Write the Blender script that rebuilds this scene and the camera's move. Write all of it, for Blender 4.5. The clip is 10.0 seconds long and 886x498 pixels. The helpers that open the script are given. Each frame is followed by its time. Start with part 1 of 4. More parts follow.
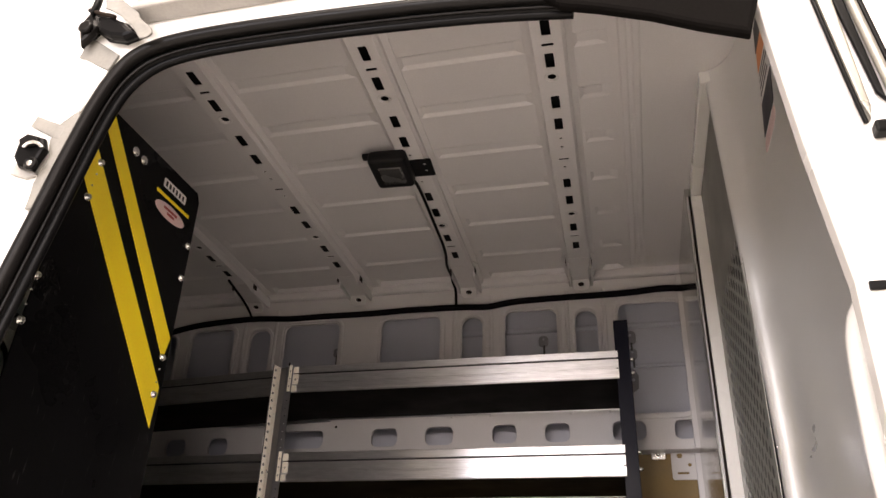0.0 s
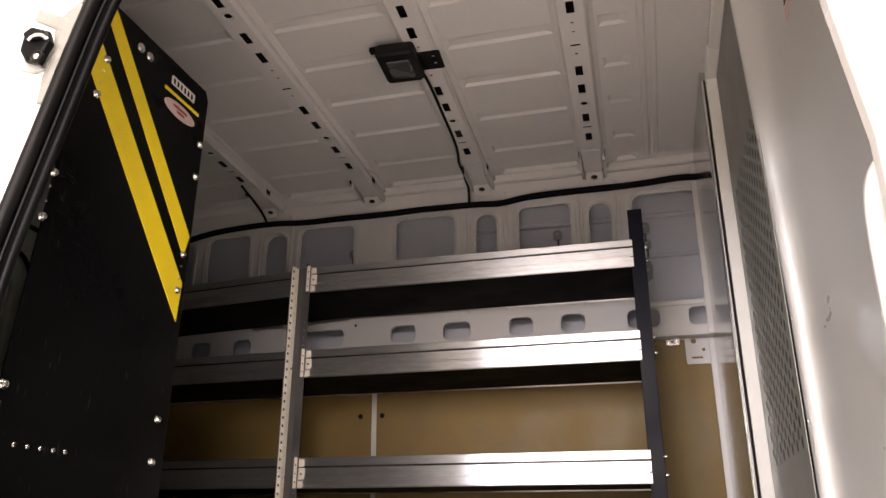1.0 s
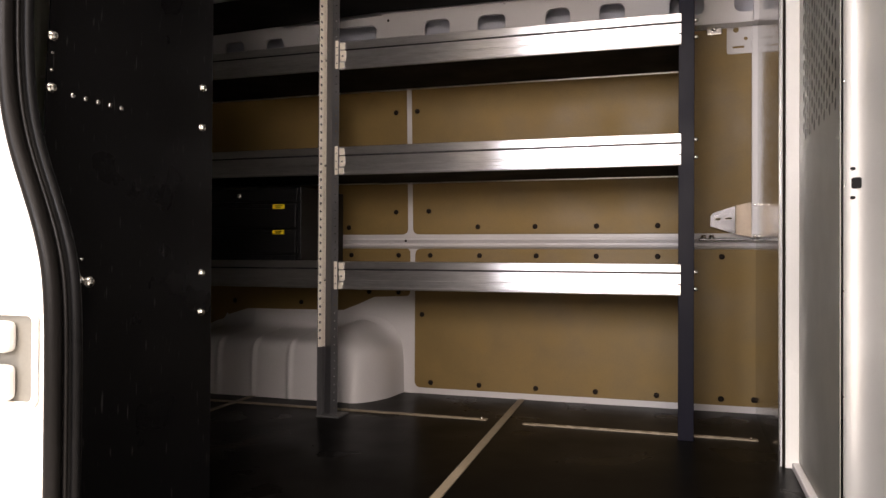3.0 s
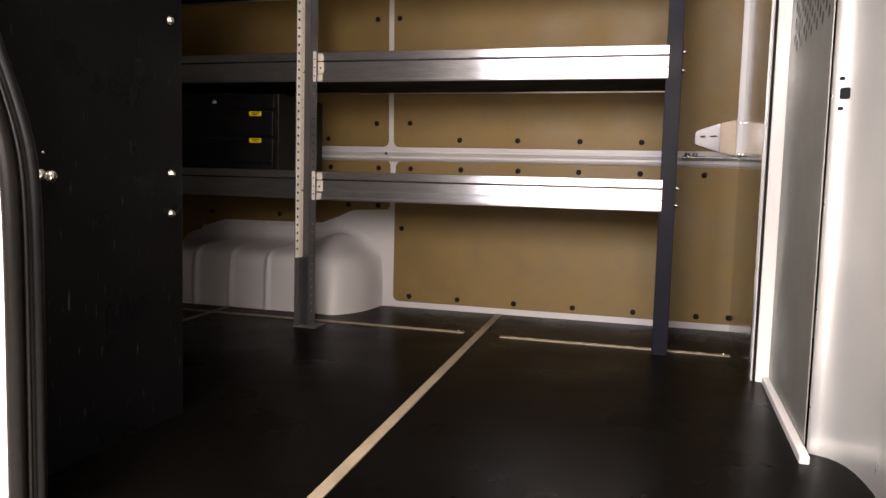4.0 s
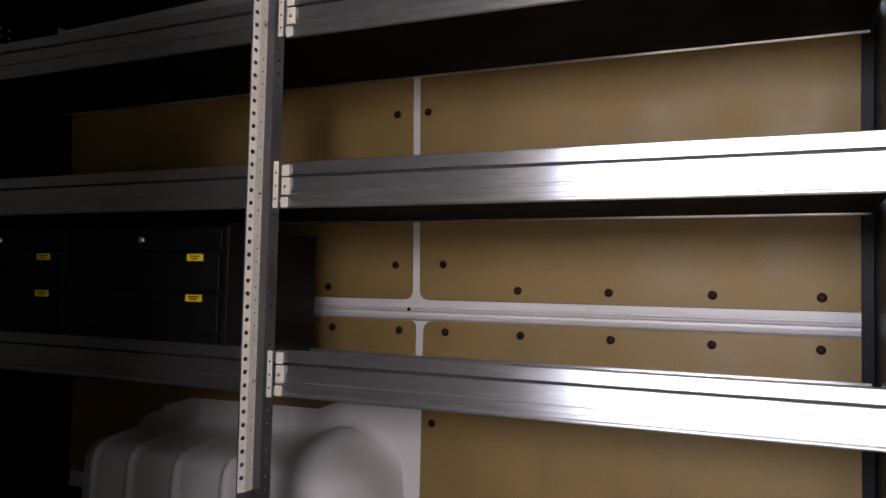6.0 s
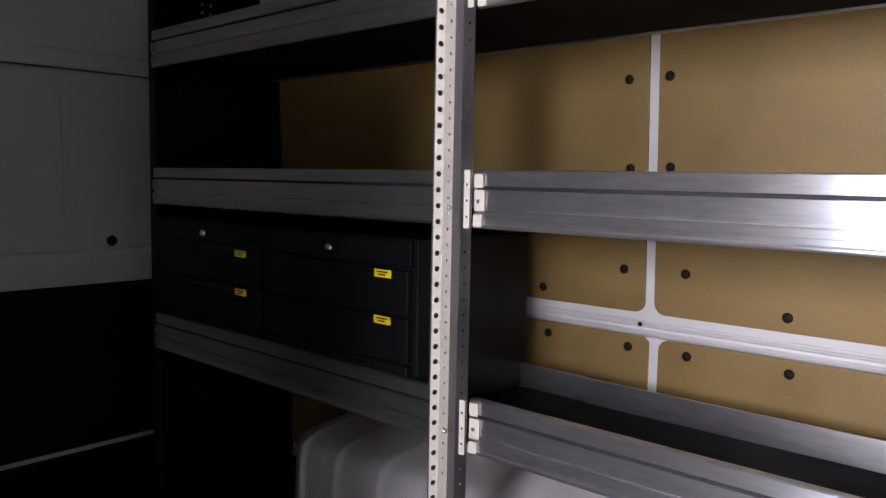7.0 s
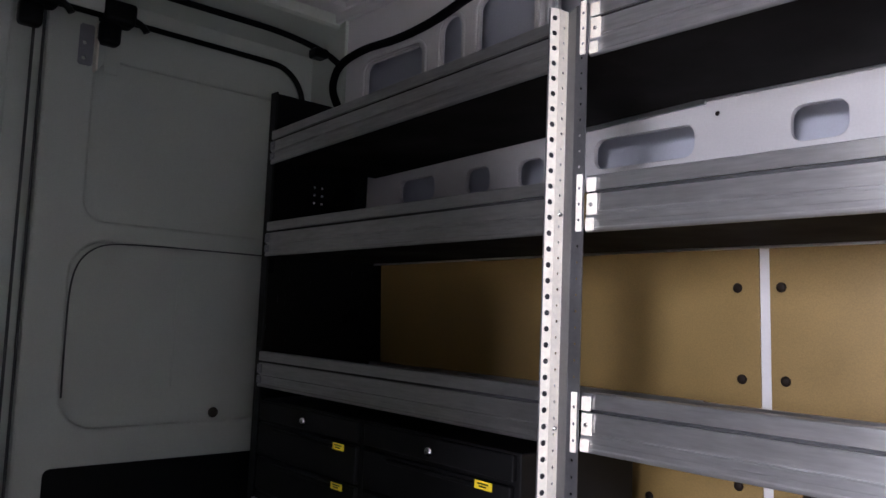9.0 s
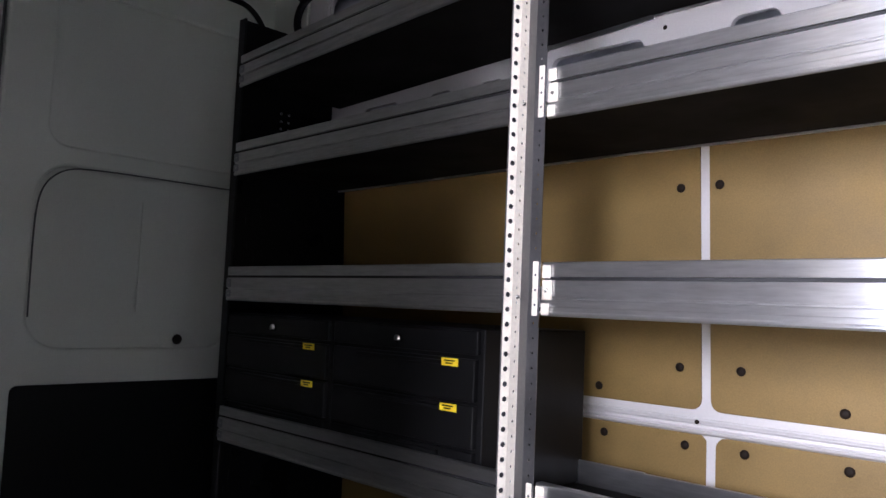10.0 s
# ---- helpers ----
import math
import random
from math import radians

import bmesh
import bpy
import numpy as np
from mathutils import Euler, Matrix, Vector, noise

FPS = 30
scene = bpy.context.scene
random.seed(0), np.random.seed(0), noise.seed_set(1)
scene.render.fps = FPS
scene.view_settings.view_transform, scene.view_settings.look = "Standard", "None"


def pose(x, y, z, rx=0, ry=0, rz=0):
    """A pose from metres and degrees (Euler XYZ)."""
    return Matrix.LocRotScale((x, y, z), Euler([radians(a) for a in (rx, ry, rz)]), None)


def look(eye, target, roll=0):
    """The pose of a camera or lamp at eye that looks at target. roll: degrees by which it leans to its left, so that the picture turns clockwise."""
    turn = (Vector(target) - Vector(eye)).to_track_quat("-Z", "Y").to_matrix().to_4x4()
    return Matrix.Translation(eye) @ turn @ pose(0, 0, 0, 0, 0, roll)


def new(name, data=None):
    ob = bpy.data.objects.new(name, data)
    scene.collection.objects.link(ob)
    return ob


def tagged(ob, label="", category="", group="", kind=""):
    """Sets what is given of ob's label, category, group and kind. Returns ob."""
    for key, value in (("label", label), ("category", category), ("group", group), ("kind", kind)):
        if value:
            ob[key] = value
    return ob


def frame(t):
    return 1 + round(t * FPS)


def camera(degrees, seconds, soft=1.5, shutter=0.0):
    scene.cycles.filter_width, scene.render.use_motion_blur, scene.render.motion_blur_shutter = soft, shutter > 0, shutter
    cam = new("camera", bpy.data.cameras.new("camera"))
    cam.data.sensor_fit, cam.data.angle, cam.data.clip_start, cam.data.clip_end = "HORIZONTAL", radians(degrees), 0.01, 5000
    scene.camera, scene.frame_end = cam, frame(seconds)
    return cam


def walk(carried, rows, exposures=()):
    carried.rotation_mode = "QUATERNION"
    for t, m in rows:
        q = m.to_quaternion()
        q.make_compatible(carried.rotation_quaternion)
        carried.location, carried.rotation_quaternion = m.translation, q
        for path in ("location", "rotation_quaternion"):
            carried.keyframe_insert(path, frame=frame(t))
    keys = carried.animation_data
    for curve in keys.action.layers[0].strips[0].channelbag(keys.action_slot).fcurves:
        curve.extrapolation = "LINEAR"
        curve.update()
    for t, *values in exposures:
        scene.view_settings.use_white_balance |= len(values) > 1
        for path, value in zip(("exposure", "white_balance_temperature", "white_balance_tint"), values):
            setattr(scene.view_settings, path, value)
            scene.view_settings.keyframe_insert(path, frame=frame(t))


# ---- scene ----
cam = camera(59.7, 10.0, soft=1.5)
PATH = [
    (0, (1.067, -2.282, 0.693), (0.623, -0.559, 1.606), 1.9),
    (0.5, (1.064, -2.276, 0.678), (0.591, -0.528, 1.526), 1.1),
    (1, (1.057, -2.269, 0.651), (0.565, -0.461, 1.351), 0.2),
    (1.5, (1.055, -2.264, 0.622), (0.538, -0.396, 1.112), -0.5),
    (2, (1.049, -2.263, 0.594), (0.493, -0.371, 0.928), -0.3),
    (2.5, (1.047, -2.271, 0.563), (0.446, -0.37, 0.725), -0.2),
    (3, (1.052, -2.278, 0.53), (0.45, -0.371, 0.548), 0.3),
    (3.2, (1.055, -2.277, 0.516), (0.465, -0.366, 0.474), 0.6),
    (4.3, (1.056, -2.203, 0.497), (0.503, -0.29, 0.306), 1.6),
    (4.5, (1.029, -2.124, 0.513), (0.464, -0.21, 0.379), 1.3),
    (5, (0.947, -1.862, 0.549), (0.262, 0.014, 0.649), 1.4),
    (5.2, (0.938, -1.785, 0.559), (0.234, 0.086, 0.625), 1.7),
    (6.3, (0.865, -1.099, 0.707), (-0.063, 0.669, 0.815), 0.9),
    (6.5, (0.844, -1.037, 0.765), (-0.222, 0.655, 0.793), 1.0),
    (7, (0.762, -0.952, 0.865), (-0.564, 0.534, 0.686), 1.1),
    (7.5, (0.708, -0.94, 0.914), (-0.677, 0.496, 0.762), 2.2),
    (8, (0.708, -0.952, 0.958), (-0.687, 0.481, 0.929), 3.1),
    (8.5, (0.723, -0.971, 0.997), (-0.737, 0.393, 1.075), 2.8),
    (9, (0.739, -0.977, 0.988), (-0.751, 0.345, 1.163), 2.3),
    (9.5, (0.749, -1.008, 0.923), (-0.717, 0.341, 1.091), 2.2),
    (10, (0.779, -1.066, 0.797), (-0.615, 0.36, 0.947), 2.4),
]
walk(cam, [(t, look(eye, target, roll)) for t, eye, target, roll in PATH],
     exposures=[(0, -0.42, 6900, 21), (1, -0.15, 6900, 21), (2, -0.16, 6850, 21), (2.5, -0.27, 6900, 21), (3.2, -0.15, 6900, 21), (4.5, 0.25, 6700, 21), (5, 0.13, 6500, 21), (6.5, -0.2, 5900, 21), (7, 0.66, 5700, 21), (7.5, 1.12, 5500, 21), (8.5, 1.18, 5500, 21), (9.5, 1.2, 5500, 21), (10, 1.3, 5500, 21)])

# ---- light: a bright exhibition hall outside the open side door ----
world = bpy.data.worlds.new("hall")
scene.world = world
world.use_nodes = True
wbg = world.node_tree.nodes["Background"]
wbg.inputs[0].default_value = (1.0, 0.92, 0.81, 1)
wbg.inputs[1].default_value = 1.25


def unseen_hall_light(eye, target, sx, sy, watts, colour=(1.0, 0.95, 0.88)):
    d = bpy.data.lights.new("unseen_hall_light", "AREA")
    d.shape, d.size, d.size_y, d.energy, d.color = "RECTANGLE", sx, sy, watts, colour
    ob = new("unseen_hall_light", d)
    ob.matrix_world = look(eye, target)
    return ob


# Unseen eye-height panels, added to brighten the shelves, upright and bulkhead wing.
unseen_hall_light((2.1, -5.6, 1.7), (0.5, 0.0, 0.8), 1.3, 1.3, 128)
unseen_hall_light((0.35, -5.6, 1.7), (0.8, 0.0, 0.8), 1.0, 1.3, 97)
unseen_hall_light((-0.95, -5.6, 1.7), (0.9, 0.0, 0.7), 0.9, 1.3, 132, (0.86, 0.93, 1.0))
# Unseen high lamps; the last lights the hall floor to brighten the roof.
unseen_hall_light((1.05, -4.6, 4.3), (0.5, 0.0, 0.0), 0.6, 0.4, 100)
unseen_hall_light((0.4, -4.7, 4.3), (0.7, 0.0, 0.0), 0.6, 0.4, 80)
unseen_hall_light((1.0, -4.2, 5.2), (1.0, -4.0, 0.0), 4.0, 3.0, 640, (1.0, 0.93, 0.80))


# ---- materials ----
def material(name, colour, rough=0.5, metal=0.0, vary=0.12, scale=6.0, fine=160.0, bump=0.05, stretch=(1, 1, 1), coat=0.0, spec=0.5):
    m = bpy.data.materials.new(name)
    m.use_nodes = True
    nt = m.node_tree
    b = nt.nodes["Principled BSDF"]
    b.inputs["Roughness"].default_value, b.inputs["Metallic"].default_value = rough, metal
    b.inputs["Coat Weight"].default_value = coat
    b.inputs["Specular IOR Level"].default_value = spec
    tc = nt.nodes.new("ShaderNodeTexCoord")
    mp = nt.nodes.new("ShaderNodeMapping")
    mp.inputs["Scale"].default_value = stretch
    nt.links.new(tc.outputs["Object"], mp.inputs["Vector"])
    big, small = nt.nodes.new("ShaderNodeTexNoise"), nt.nodes.new("ShaderNodeTexNoise")
    big.inputs["Scale"].default_value, small.inputs["Scale"].default_value = scale, fine
    big.inputs["Detail"].default_value, small.inputs["Detail"].default_value = 4, 3
    for n in (big, small):
        nt.links.new(mp.outputs[0], n.inputs["Vector"])
    mix = nt.nodes.new("ShaderNodeMath")
    mix.operation = "ADD"
    nt.links.new(big.outputs[0], mix.inputs[0]), nt.links.new(small.outputs[0], mix.inputs[1])
    ramp = nt.nodes.new("ShaderNodeMapRange")
    ramp.inputs["From Min"].default_value, ramp.inputs["From Max"].default_value = 0.6, 1.4
    ramp.inputs["To Min"].default_value, ramp.inputs["To Max"].default_value = 1 - vary, 1 + vary
    nt.links.new(mix.outputs[0], ramp.inputs[0])
    mul = nt.nodes.new("ShaderNodeVectorMath")
    mul.operation = "SCALE"
    mul.inputs[0].default_value = colour
    nt.links.new(ramp.outputs[0], mul.inputs["Scale"])
    nt.links.new(mul.outputs[0], b.inputs["Base Color"])
    rr = nt.nodes.new("ShaderNodeMapRange")
    rr.inputs["From Min"].default_value, rr.inputs["From Max"].default_value = 0.3, 0.7
    rr.inputs["To Min"].default_value, rr.inputs["To Max"].default_value = max(0.02, rough * 0.8), min(1, rough * 1.25)
    nt.links.new(big.outputs[0], rr.inputs[0])
    nt.links.new(rr.outputs[0], b.inputs["Roughness"])
    bp = nt.nodes.new("ShaderNodeBump")
    bp.inputs["Strength"].default_value, bp.inputs["Distance"].default_value = bump, 0.002
    nt.links.new(small.outputs[0], bp.inputs["Height"])
    nt.links.new(bp.outputs[0], b.inputs["Normal"])
    return m


def brushed(name, colour, rough):
    """Aluminium brushed along x: reflections smear upright."""
    m = material(name, colour, rough, 1.0, vary=0.17, scale=2.2, fine=6, bump=0.0, stretch=(4, 4, 34))
    nt = m.node_tree
    geo = nt.nodes.new("ShaderNodeNewGeometry")
    nt.links.new(geo.outputs["Position"], nt.nodes["Mapping"].inputs["Vector"])
    b = nt.nodes["Principled BSDF"]
    b.inputs["Anisotropic"].default_value = 0.84
    b.inputs["Metallic"].default_value = 0.93
    nt.links.remove(b.inputs["Roughness"].links[0])
    wm, wave, wb = nt.nodes.new("ShaderNodeMapping"), nt.nodes.new("ShaderNodeTexNoise"), nt.nodes.new("ShaderNodeBump")
    wm.inputs["Scale"].default_value = (1.6, 1.6, 70)
    wave.inputs["Scale"].default_value, wave.inputs["Detail"].default_value = 1.0, 3.0
    wb.inputs["Strength"].default_value, wb.inputs["Distance"].default_value = 0.42, 0.0015
    nt.links.new(geo.outputs["Position"], wm.inputs["Vector"]), nt.links.new(wm.outputs[0], wave.inputs["Vector"])
    nt.links.new(wave.outputs[0], wb.inputs["Height"]), nt.links.new(wb.outputs[0], b.inputs["Normal"])
    up = nt.nodes.new("ShaderNodeCombineXYZ")
    up.inputs[2].default_value = 1.0
    nt.links.new(up.outputs[0], b.inputs["Tangent"])
    return m


PAINT = material("grey_white_van_paint", (0.655, 0.635, 0.635), 0.38, vary=0.05, scale=3, fine=220, bump=0.03)
SKIN = material("blue_grey_primer", (0.55, 0.565, 0.635), 0.45, vary=0.06, scale=4, fine=200)
BODY = material("white_body_paint", (0.80, 0.79, 0.76), 0.25, vary=0.03, scale=2, fine=300, bump=0.01, coat=0.5)
BOARD = material("brown_hardboard", (0.225, 0.146, 0.045), 0.55, vary=0.22, scale=7, fine=360, bump=0.12)
BLACK = material("black_powder_coat", (0.0075, 0.0075, 0.008), 0.42, vary=0.35, scale=5, fine=320, bump=0.05, spec=0.16)
def scuffed(name):
    """Black coat with sparse slanting scuffs."""
    m = material(name, (0.0044, 0.0044, 0.0048), 0.30, vary=0.35, scale=5, fine=320, bump=0.04, spec=0.06)
    nt = m.node_tree
    b = nt.nodes["Principled BSDF"]
    tc, mp = nt.nodes.new("ShaderNodeTexCoord"), nt.nodes.new("ShaderNodeMapping")
    mp.inputs["Rotation"].default_value, mp.inputs["Scale"].default_value = (0, 0, radians(-28)), (150, 22, 30)
    no = nt.nodes.new("ShaderNodeTexNoise")
    no.inputs["Scale"].default_value, no.inputs["Detail"].default_value = 1.0, 1.0
    rm = nt.nodes.new("ShaderNodeMapRange")
    rm.inputs["From Min"].default_value, rm.inputs["From Max"].default_value = 0.70, 0.80
    rm.inputs["To Min"].default_value, rm.inputs["To Max"].default_value = 0.0, 0.03
    add = nt.nodes.new("ShaderNodeVectorMath")
    add.operation = "ADD"
    nt.links.new(tc.outputs["Object"], mp.inputs[0]), nt.links.new(mp.outputs[0], no.inputs["Vector"]), nt.links.new(no.outputs[0], rm.inputs[0])
    nt.links.new(b.inputs["Base Color"].links[0].from_socket, add.inputs[0]), nt.links.new(rm.outputs[0], add.inputs[1])
    nt.links.new(add.outputs[0], b.inputs["Base Color"])
    return m


SCUFF = scuffed("scuffed_black_coat")
STEELDARK = material("dark_blue_grey_coat", (0.0055, 0.0055, 0.011), 0.4, vary=0.2, scale=5, fine=300, spec=0.11)
RUBBER = material("black_rubber", (0.003, 0.003, 0.0032), 0.36, vary=0.3, scale=8, fine=120, spec=0.09)
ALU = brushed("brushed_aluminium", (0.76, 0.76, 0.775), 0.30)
# Darker copy of the aluminium: shade on the rear lips is in its colour.
SHADEALU = brushed("shaded_aluminium", (0.50, 0.495, 0.49), 0.34)
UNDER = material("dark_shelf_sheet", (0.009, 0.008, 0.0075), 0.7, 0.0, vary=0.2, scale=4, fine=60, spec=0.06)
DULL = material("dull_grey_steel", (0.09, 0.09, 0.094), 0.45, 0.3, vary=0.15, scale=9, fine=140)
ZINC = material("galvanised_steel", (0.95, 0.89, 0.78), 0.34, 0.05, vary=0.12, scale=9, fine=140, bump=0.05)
CHROME = material("bright_zinc_bolt", (0.78, 0.77, 0.74), 0.22, 1.0, vary=0.1, scale=60, fine=400)
GROOVE = material("lip_groove_shade", (0.035, 0.035, 0.037), 0.5, 0.3, vary=0.2, scale=4, fine=60, spec=0.2)
FOAM = material("matte_black_foam", (0.005, 0.0045, 0.0042), 0.9, vary=0.3, scale=12, fine=200, bump=0.15, spec=0.02)
SEAL = material("glossy_black_rubber", (0.004, 0.0036, 0.0034), 0.36, vary=0.3, scale=8, fine=120, spec=0.14)
FLOOR = material("dark_phenolic_floor", (0.0018, 0.0016, 0.0014), 0.30, vary=0.3, scale=4, fine=260, bump=0.04, spec=0.026)
STRIP = material("worn_tan_floor_strip", (0.23, 0.19, 0.135), 0.45, 0.2, vary=0.25, scale=12, fine=180)
YELLOW = material("yellow_reflective_tape", (1.0, 0.76, 0.02), 0.38, vary=0.06, scale=8, fine=200)
SILVER = material("bright_grey_trim", (0.36, 0.35, 0.31), 0.3, 0.6, vary=0.06)
WHITEINK = material("white_print", (0.75, 0.74, 0.72), 0.5, vary=0.05)
PINKINK = material("pale_pink_print", (0.70, 0.52, 0.52), 0.5, vary=0.1)
REDINK = material("red_print", (0.35, 0.06, 0.06), 0.5, vary=0.1)
ORANGE = material("orange_print", (0.75, 0.25, 0.05), 0.5, vary=0.1)
LENS = material("grey_frosted_lens", (0.06, 0.06, 0.06), 0.25, vary=0.1, scale=20, fine=300)
REARPAINT = material("grey_green_door_paint", (0.60, 0.625, 0.565), 0.42, vary=0.06, scale=4, fine=220, bump=0.03)
SHEET = material("bright_galvanised_sheet", (0.56, 0.56, 0.54), 0.17, 1.0, vary=0.06, scale=7, fine=700, bump=0.03)
BRIGHT = material("polished_aluminium", (0.15, 0.15, 0.158), 0.2, 1.0, vary=0.06, scale=9, fine=300, bump=0.02)
WING = material("dull_galvanised_sheet", (0.78, 0.78, 0.765), 0.34, 0.66, vary=0.06, scale=7, fine=700, bump=0.04)
# Door sheet darkened: the dark interior it mirrors is in its colour.
PERF = material("dark_mirroring_door_sheet", (0.27, 0.272, 0.245), 0.42, 0.45, vary=0.07, scale=6, fine=600, bump=0.05, spec=0.3)
TANMIRROR = material("tan_board_reflection", (0.36, 0.29, 0.22), 0.4, 0.3, vary=0.12, scale=25, fine=200)
TABGREY = material("bare_grey_steel_tab", (0.30, 0.30, 0.325), 0.45, 0.4, vary=0.1, scale=20, fine=200)
# Shaded copy of the galvanised steel, for faces turned from the light.
SHADEZINC = material("shaded_zinc_steel", (0.17, 0.17, 0.178), 0.36, 0.85, vary=0.12, scale=9, fine=140)
LOOM = material("matte_black_conduit", (0.006, 0.005, 0.007), 0.8, vary=0.3, scale=40, fine=300, bump=0.2, spec=0.1)
FILM = material("translucent_white_film", (0.20, 0.195, 0.178), 0.5, vary=0.12, scale=30, fine=200, bump=0.15)
CARPET = material("pale_hall_floor", (0.74, 0.71, 0.67), 0.9, vary=0.2, scale=3, fine=200)
DARKWALL = material("grey_light_block", (0.15, 0.15, 0.155), 0.9, vary=0.2, scale=2, fine=120)
CLOTH = material("white_wrapping", (0.34, 0.33, 0.31), 0.7, vary=0.12, scale=30, fine=200)
POCKETSHADE = material("grey_pocket_shade", (0.17, 0.165, 0.145), 0.7, vary=0.08, scale=20, fine=200)
PLUG = material("dark_brown_plastic_plug", (0.014, 0.009, 0.006), 0.6, vary=0.2, spec=0.15)


# ---- mesh helpers ----
def part(name, mesh, mat, parent=None, label="", m=None):
    """One mesh object, under a thing, a part, or at top level."""
    if isinstance(mesh, bmesh.types.BMesh):
        me = bpy.data.meshes.new(name)
        mesh.to_mesh(me)
        mesh.free()
        mesh = me
    if mat and not mesh.materials:
        mesh.materials.append(mat)
    ob = new(name, mesh)
    if parent:
        ob.parent = parent
    if m is not None:
        ob.matrix_basis = m
    if label:
        ob["label"] = label
    return ob


def thing(name, label, category, group="", kind="", m=None):
    ob = new(name)
    if m is not None:
        ob.matrix_basis = m
    return tagged(ob, label, category, group, kind)


def curve_mesh(c):
    ob = bpy.data.objects.new("c", c)
    scene.collection.objects.link(ob)
    me = bpy.data.meshes.new_from_object(ob)
    bpy.data.objects.remove(ob)
    bpy.data.curves.remove(c)
    return me


def plate(outer, holes=(), thick=0.004, bevel=0.0008):
    """A flat sheet in local xy with through holes; its back lies at z = 0, its face at z = thick."""
    c = bpy.data.curves.new("plate", "CURVE")
    c.dimensions, c.fill_mode = "2D", "BOTH"
    for loop in (outer, *holes):
        sp = c.splines.new("POLY")
        sp.points.add(len(loop) - 1)
        for p, q in zip(sp.points, loop):
            p.co = (q[0], q[1], 0, 1)
        sp.use_cyclic_u = True
    c.extrude, c.bevel_depth, c.offset, c.bevel_resolution = thick / 2 - bevel, bevel, -bevel, 1
    me = curve_mesh(c)
    bm = bmesh.new()
    bm.from_mesh(me)
    bmesh.ops.remove_doubles(bm, verts=bm.verts[:], dist=2e-6)
    bm.to_mesh(me)
    bm.free()
    for f in me.polygons:
        f.use_smooth = False
    me.transform(Matrix.Translation((0, 0, thick / 2)))
    return me


def tube(points, radius, closed=False, res=3):
    c = bpy.data.curves.new("tube", "CURVE")
    c.dimensions, c.bevel_depth, c.bevel_resolution, c.use_fill_caps = "3D", radius, res, True
    sp = c.splines.new("NURBS")
    sp.points.add(len(points) - 1)
    for p, q in zip(sp.points, points):
        p.co = (*q, 1)
    sp.use_cyclic_u, sp.use_endpoint_u, sp.order_u, sp.resolution_u = closed, not closed, 4, 6
    me = curve_mesh(c)
    for f in me.polygons:
        f.use_smooth = True
    return me


def rrect(x0, y0, x1, y1, r=0.01, n=4):
    """A rectangle with rounded corners, as a loop."""
    r = min(r, (x1 - x0) / 2 - 1e-4, (y1 - y0) / 2 - 1e-4)
    pts = []
    for cx, cy, a in ((x1 - r, y1 - r, 0), (x0 + r, y1 - r, 90), (x0 + r, y0 + r, 180), (x1 - r, y0 + r, 270)):
        for k in range(n + 1):
            b = radians(a + 90 * k / n)
            pts.append((cx + r * math.cos(b), cy + r * math.sin(b)))
    return pts


def disc(x, y, r, n=10):
    return [(x + r * math.cos(2 * math.pi * k / n), y + r * math.sin(2 * math.pi * k / n)) for k in range(n)]


def box(x0, y0, z0, x1, y1, z1, bevel=0.003, seg=2):
    bm = bmesh.new()
    bmesh.ops.create_cube(bm, size=1)
    for v in bm.verts:
        v.co = ((x0 + x1) / 2 + v.co.x * (x1 - x0), (y0 + y1) / 2 + v.co.y * (y1 - y0), (z0 + z1) / 2 + v.co.z * (z1 - z0))
    if bevel:
        bmesh.ops.bevel(bm, geom=bm.edges[:], offset=bevel, segments=seg, affect="EDGES", profile=0.5)
    return bm


def lathe(profile, n=14):
    """A turned shape round local z from (radius, height) pairs."""
    bm = bmesh.new()
    rings = [[bm.verts.new((r * math.cos(2 * math.pi * k / n), r * math.sin(2 * math.pi * k / n), z)) for k in range(n)] for r, z in profile]
    for a, b in zip(rings, rings[1:]):
        for k in range(n):
            bm.faces.new((a[k], a[(k + 1) % n], b[(k + 1) % n], b[k])).smooth = True
    bm.faces.new(rings[-1])
    bm.faces.new(rings[0][::-1])
    return bm


def placed(me, m):
    me.transform(m)
    return me


def cell(bm, x0, z0, x1, z1, hole, thick):
    """One rectangle of sheet in local xy, pierced by an eight-sided hole (cx, cy, rx, ry), or plain if hole is None."""
    if hole is None:
        bm.faces.new([bm.verts.new((x, z, thick)) for x, z in ((x0, z0), (x1, z0), (x1, z1), (x0, z1))])
        return
    cx, cy, rx, ry = hole
    rim = [bm.verts.new((x, z, thick)) for x, z in ((x1, cy), (x1, z1), (cx, z1), (x0, z1), (x0, cy), (x0, z0), (cx, z0), (x1, z0))]
    edge, back = ([bm.verts.new((cx + rx * math.cos(k * math.pi / 4), cy + ry * math.sin(k * math.pi / 4), z)) for k in range(8)] for z in (thick, 0))
    for k in range(8):
        j = (k + 1) % 8
        bm.faces.new((edge[k], rim[k], rim[j], edge[j]))
        bm.faces.new((back[k], edge[k], edge[j], back[j]))


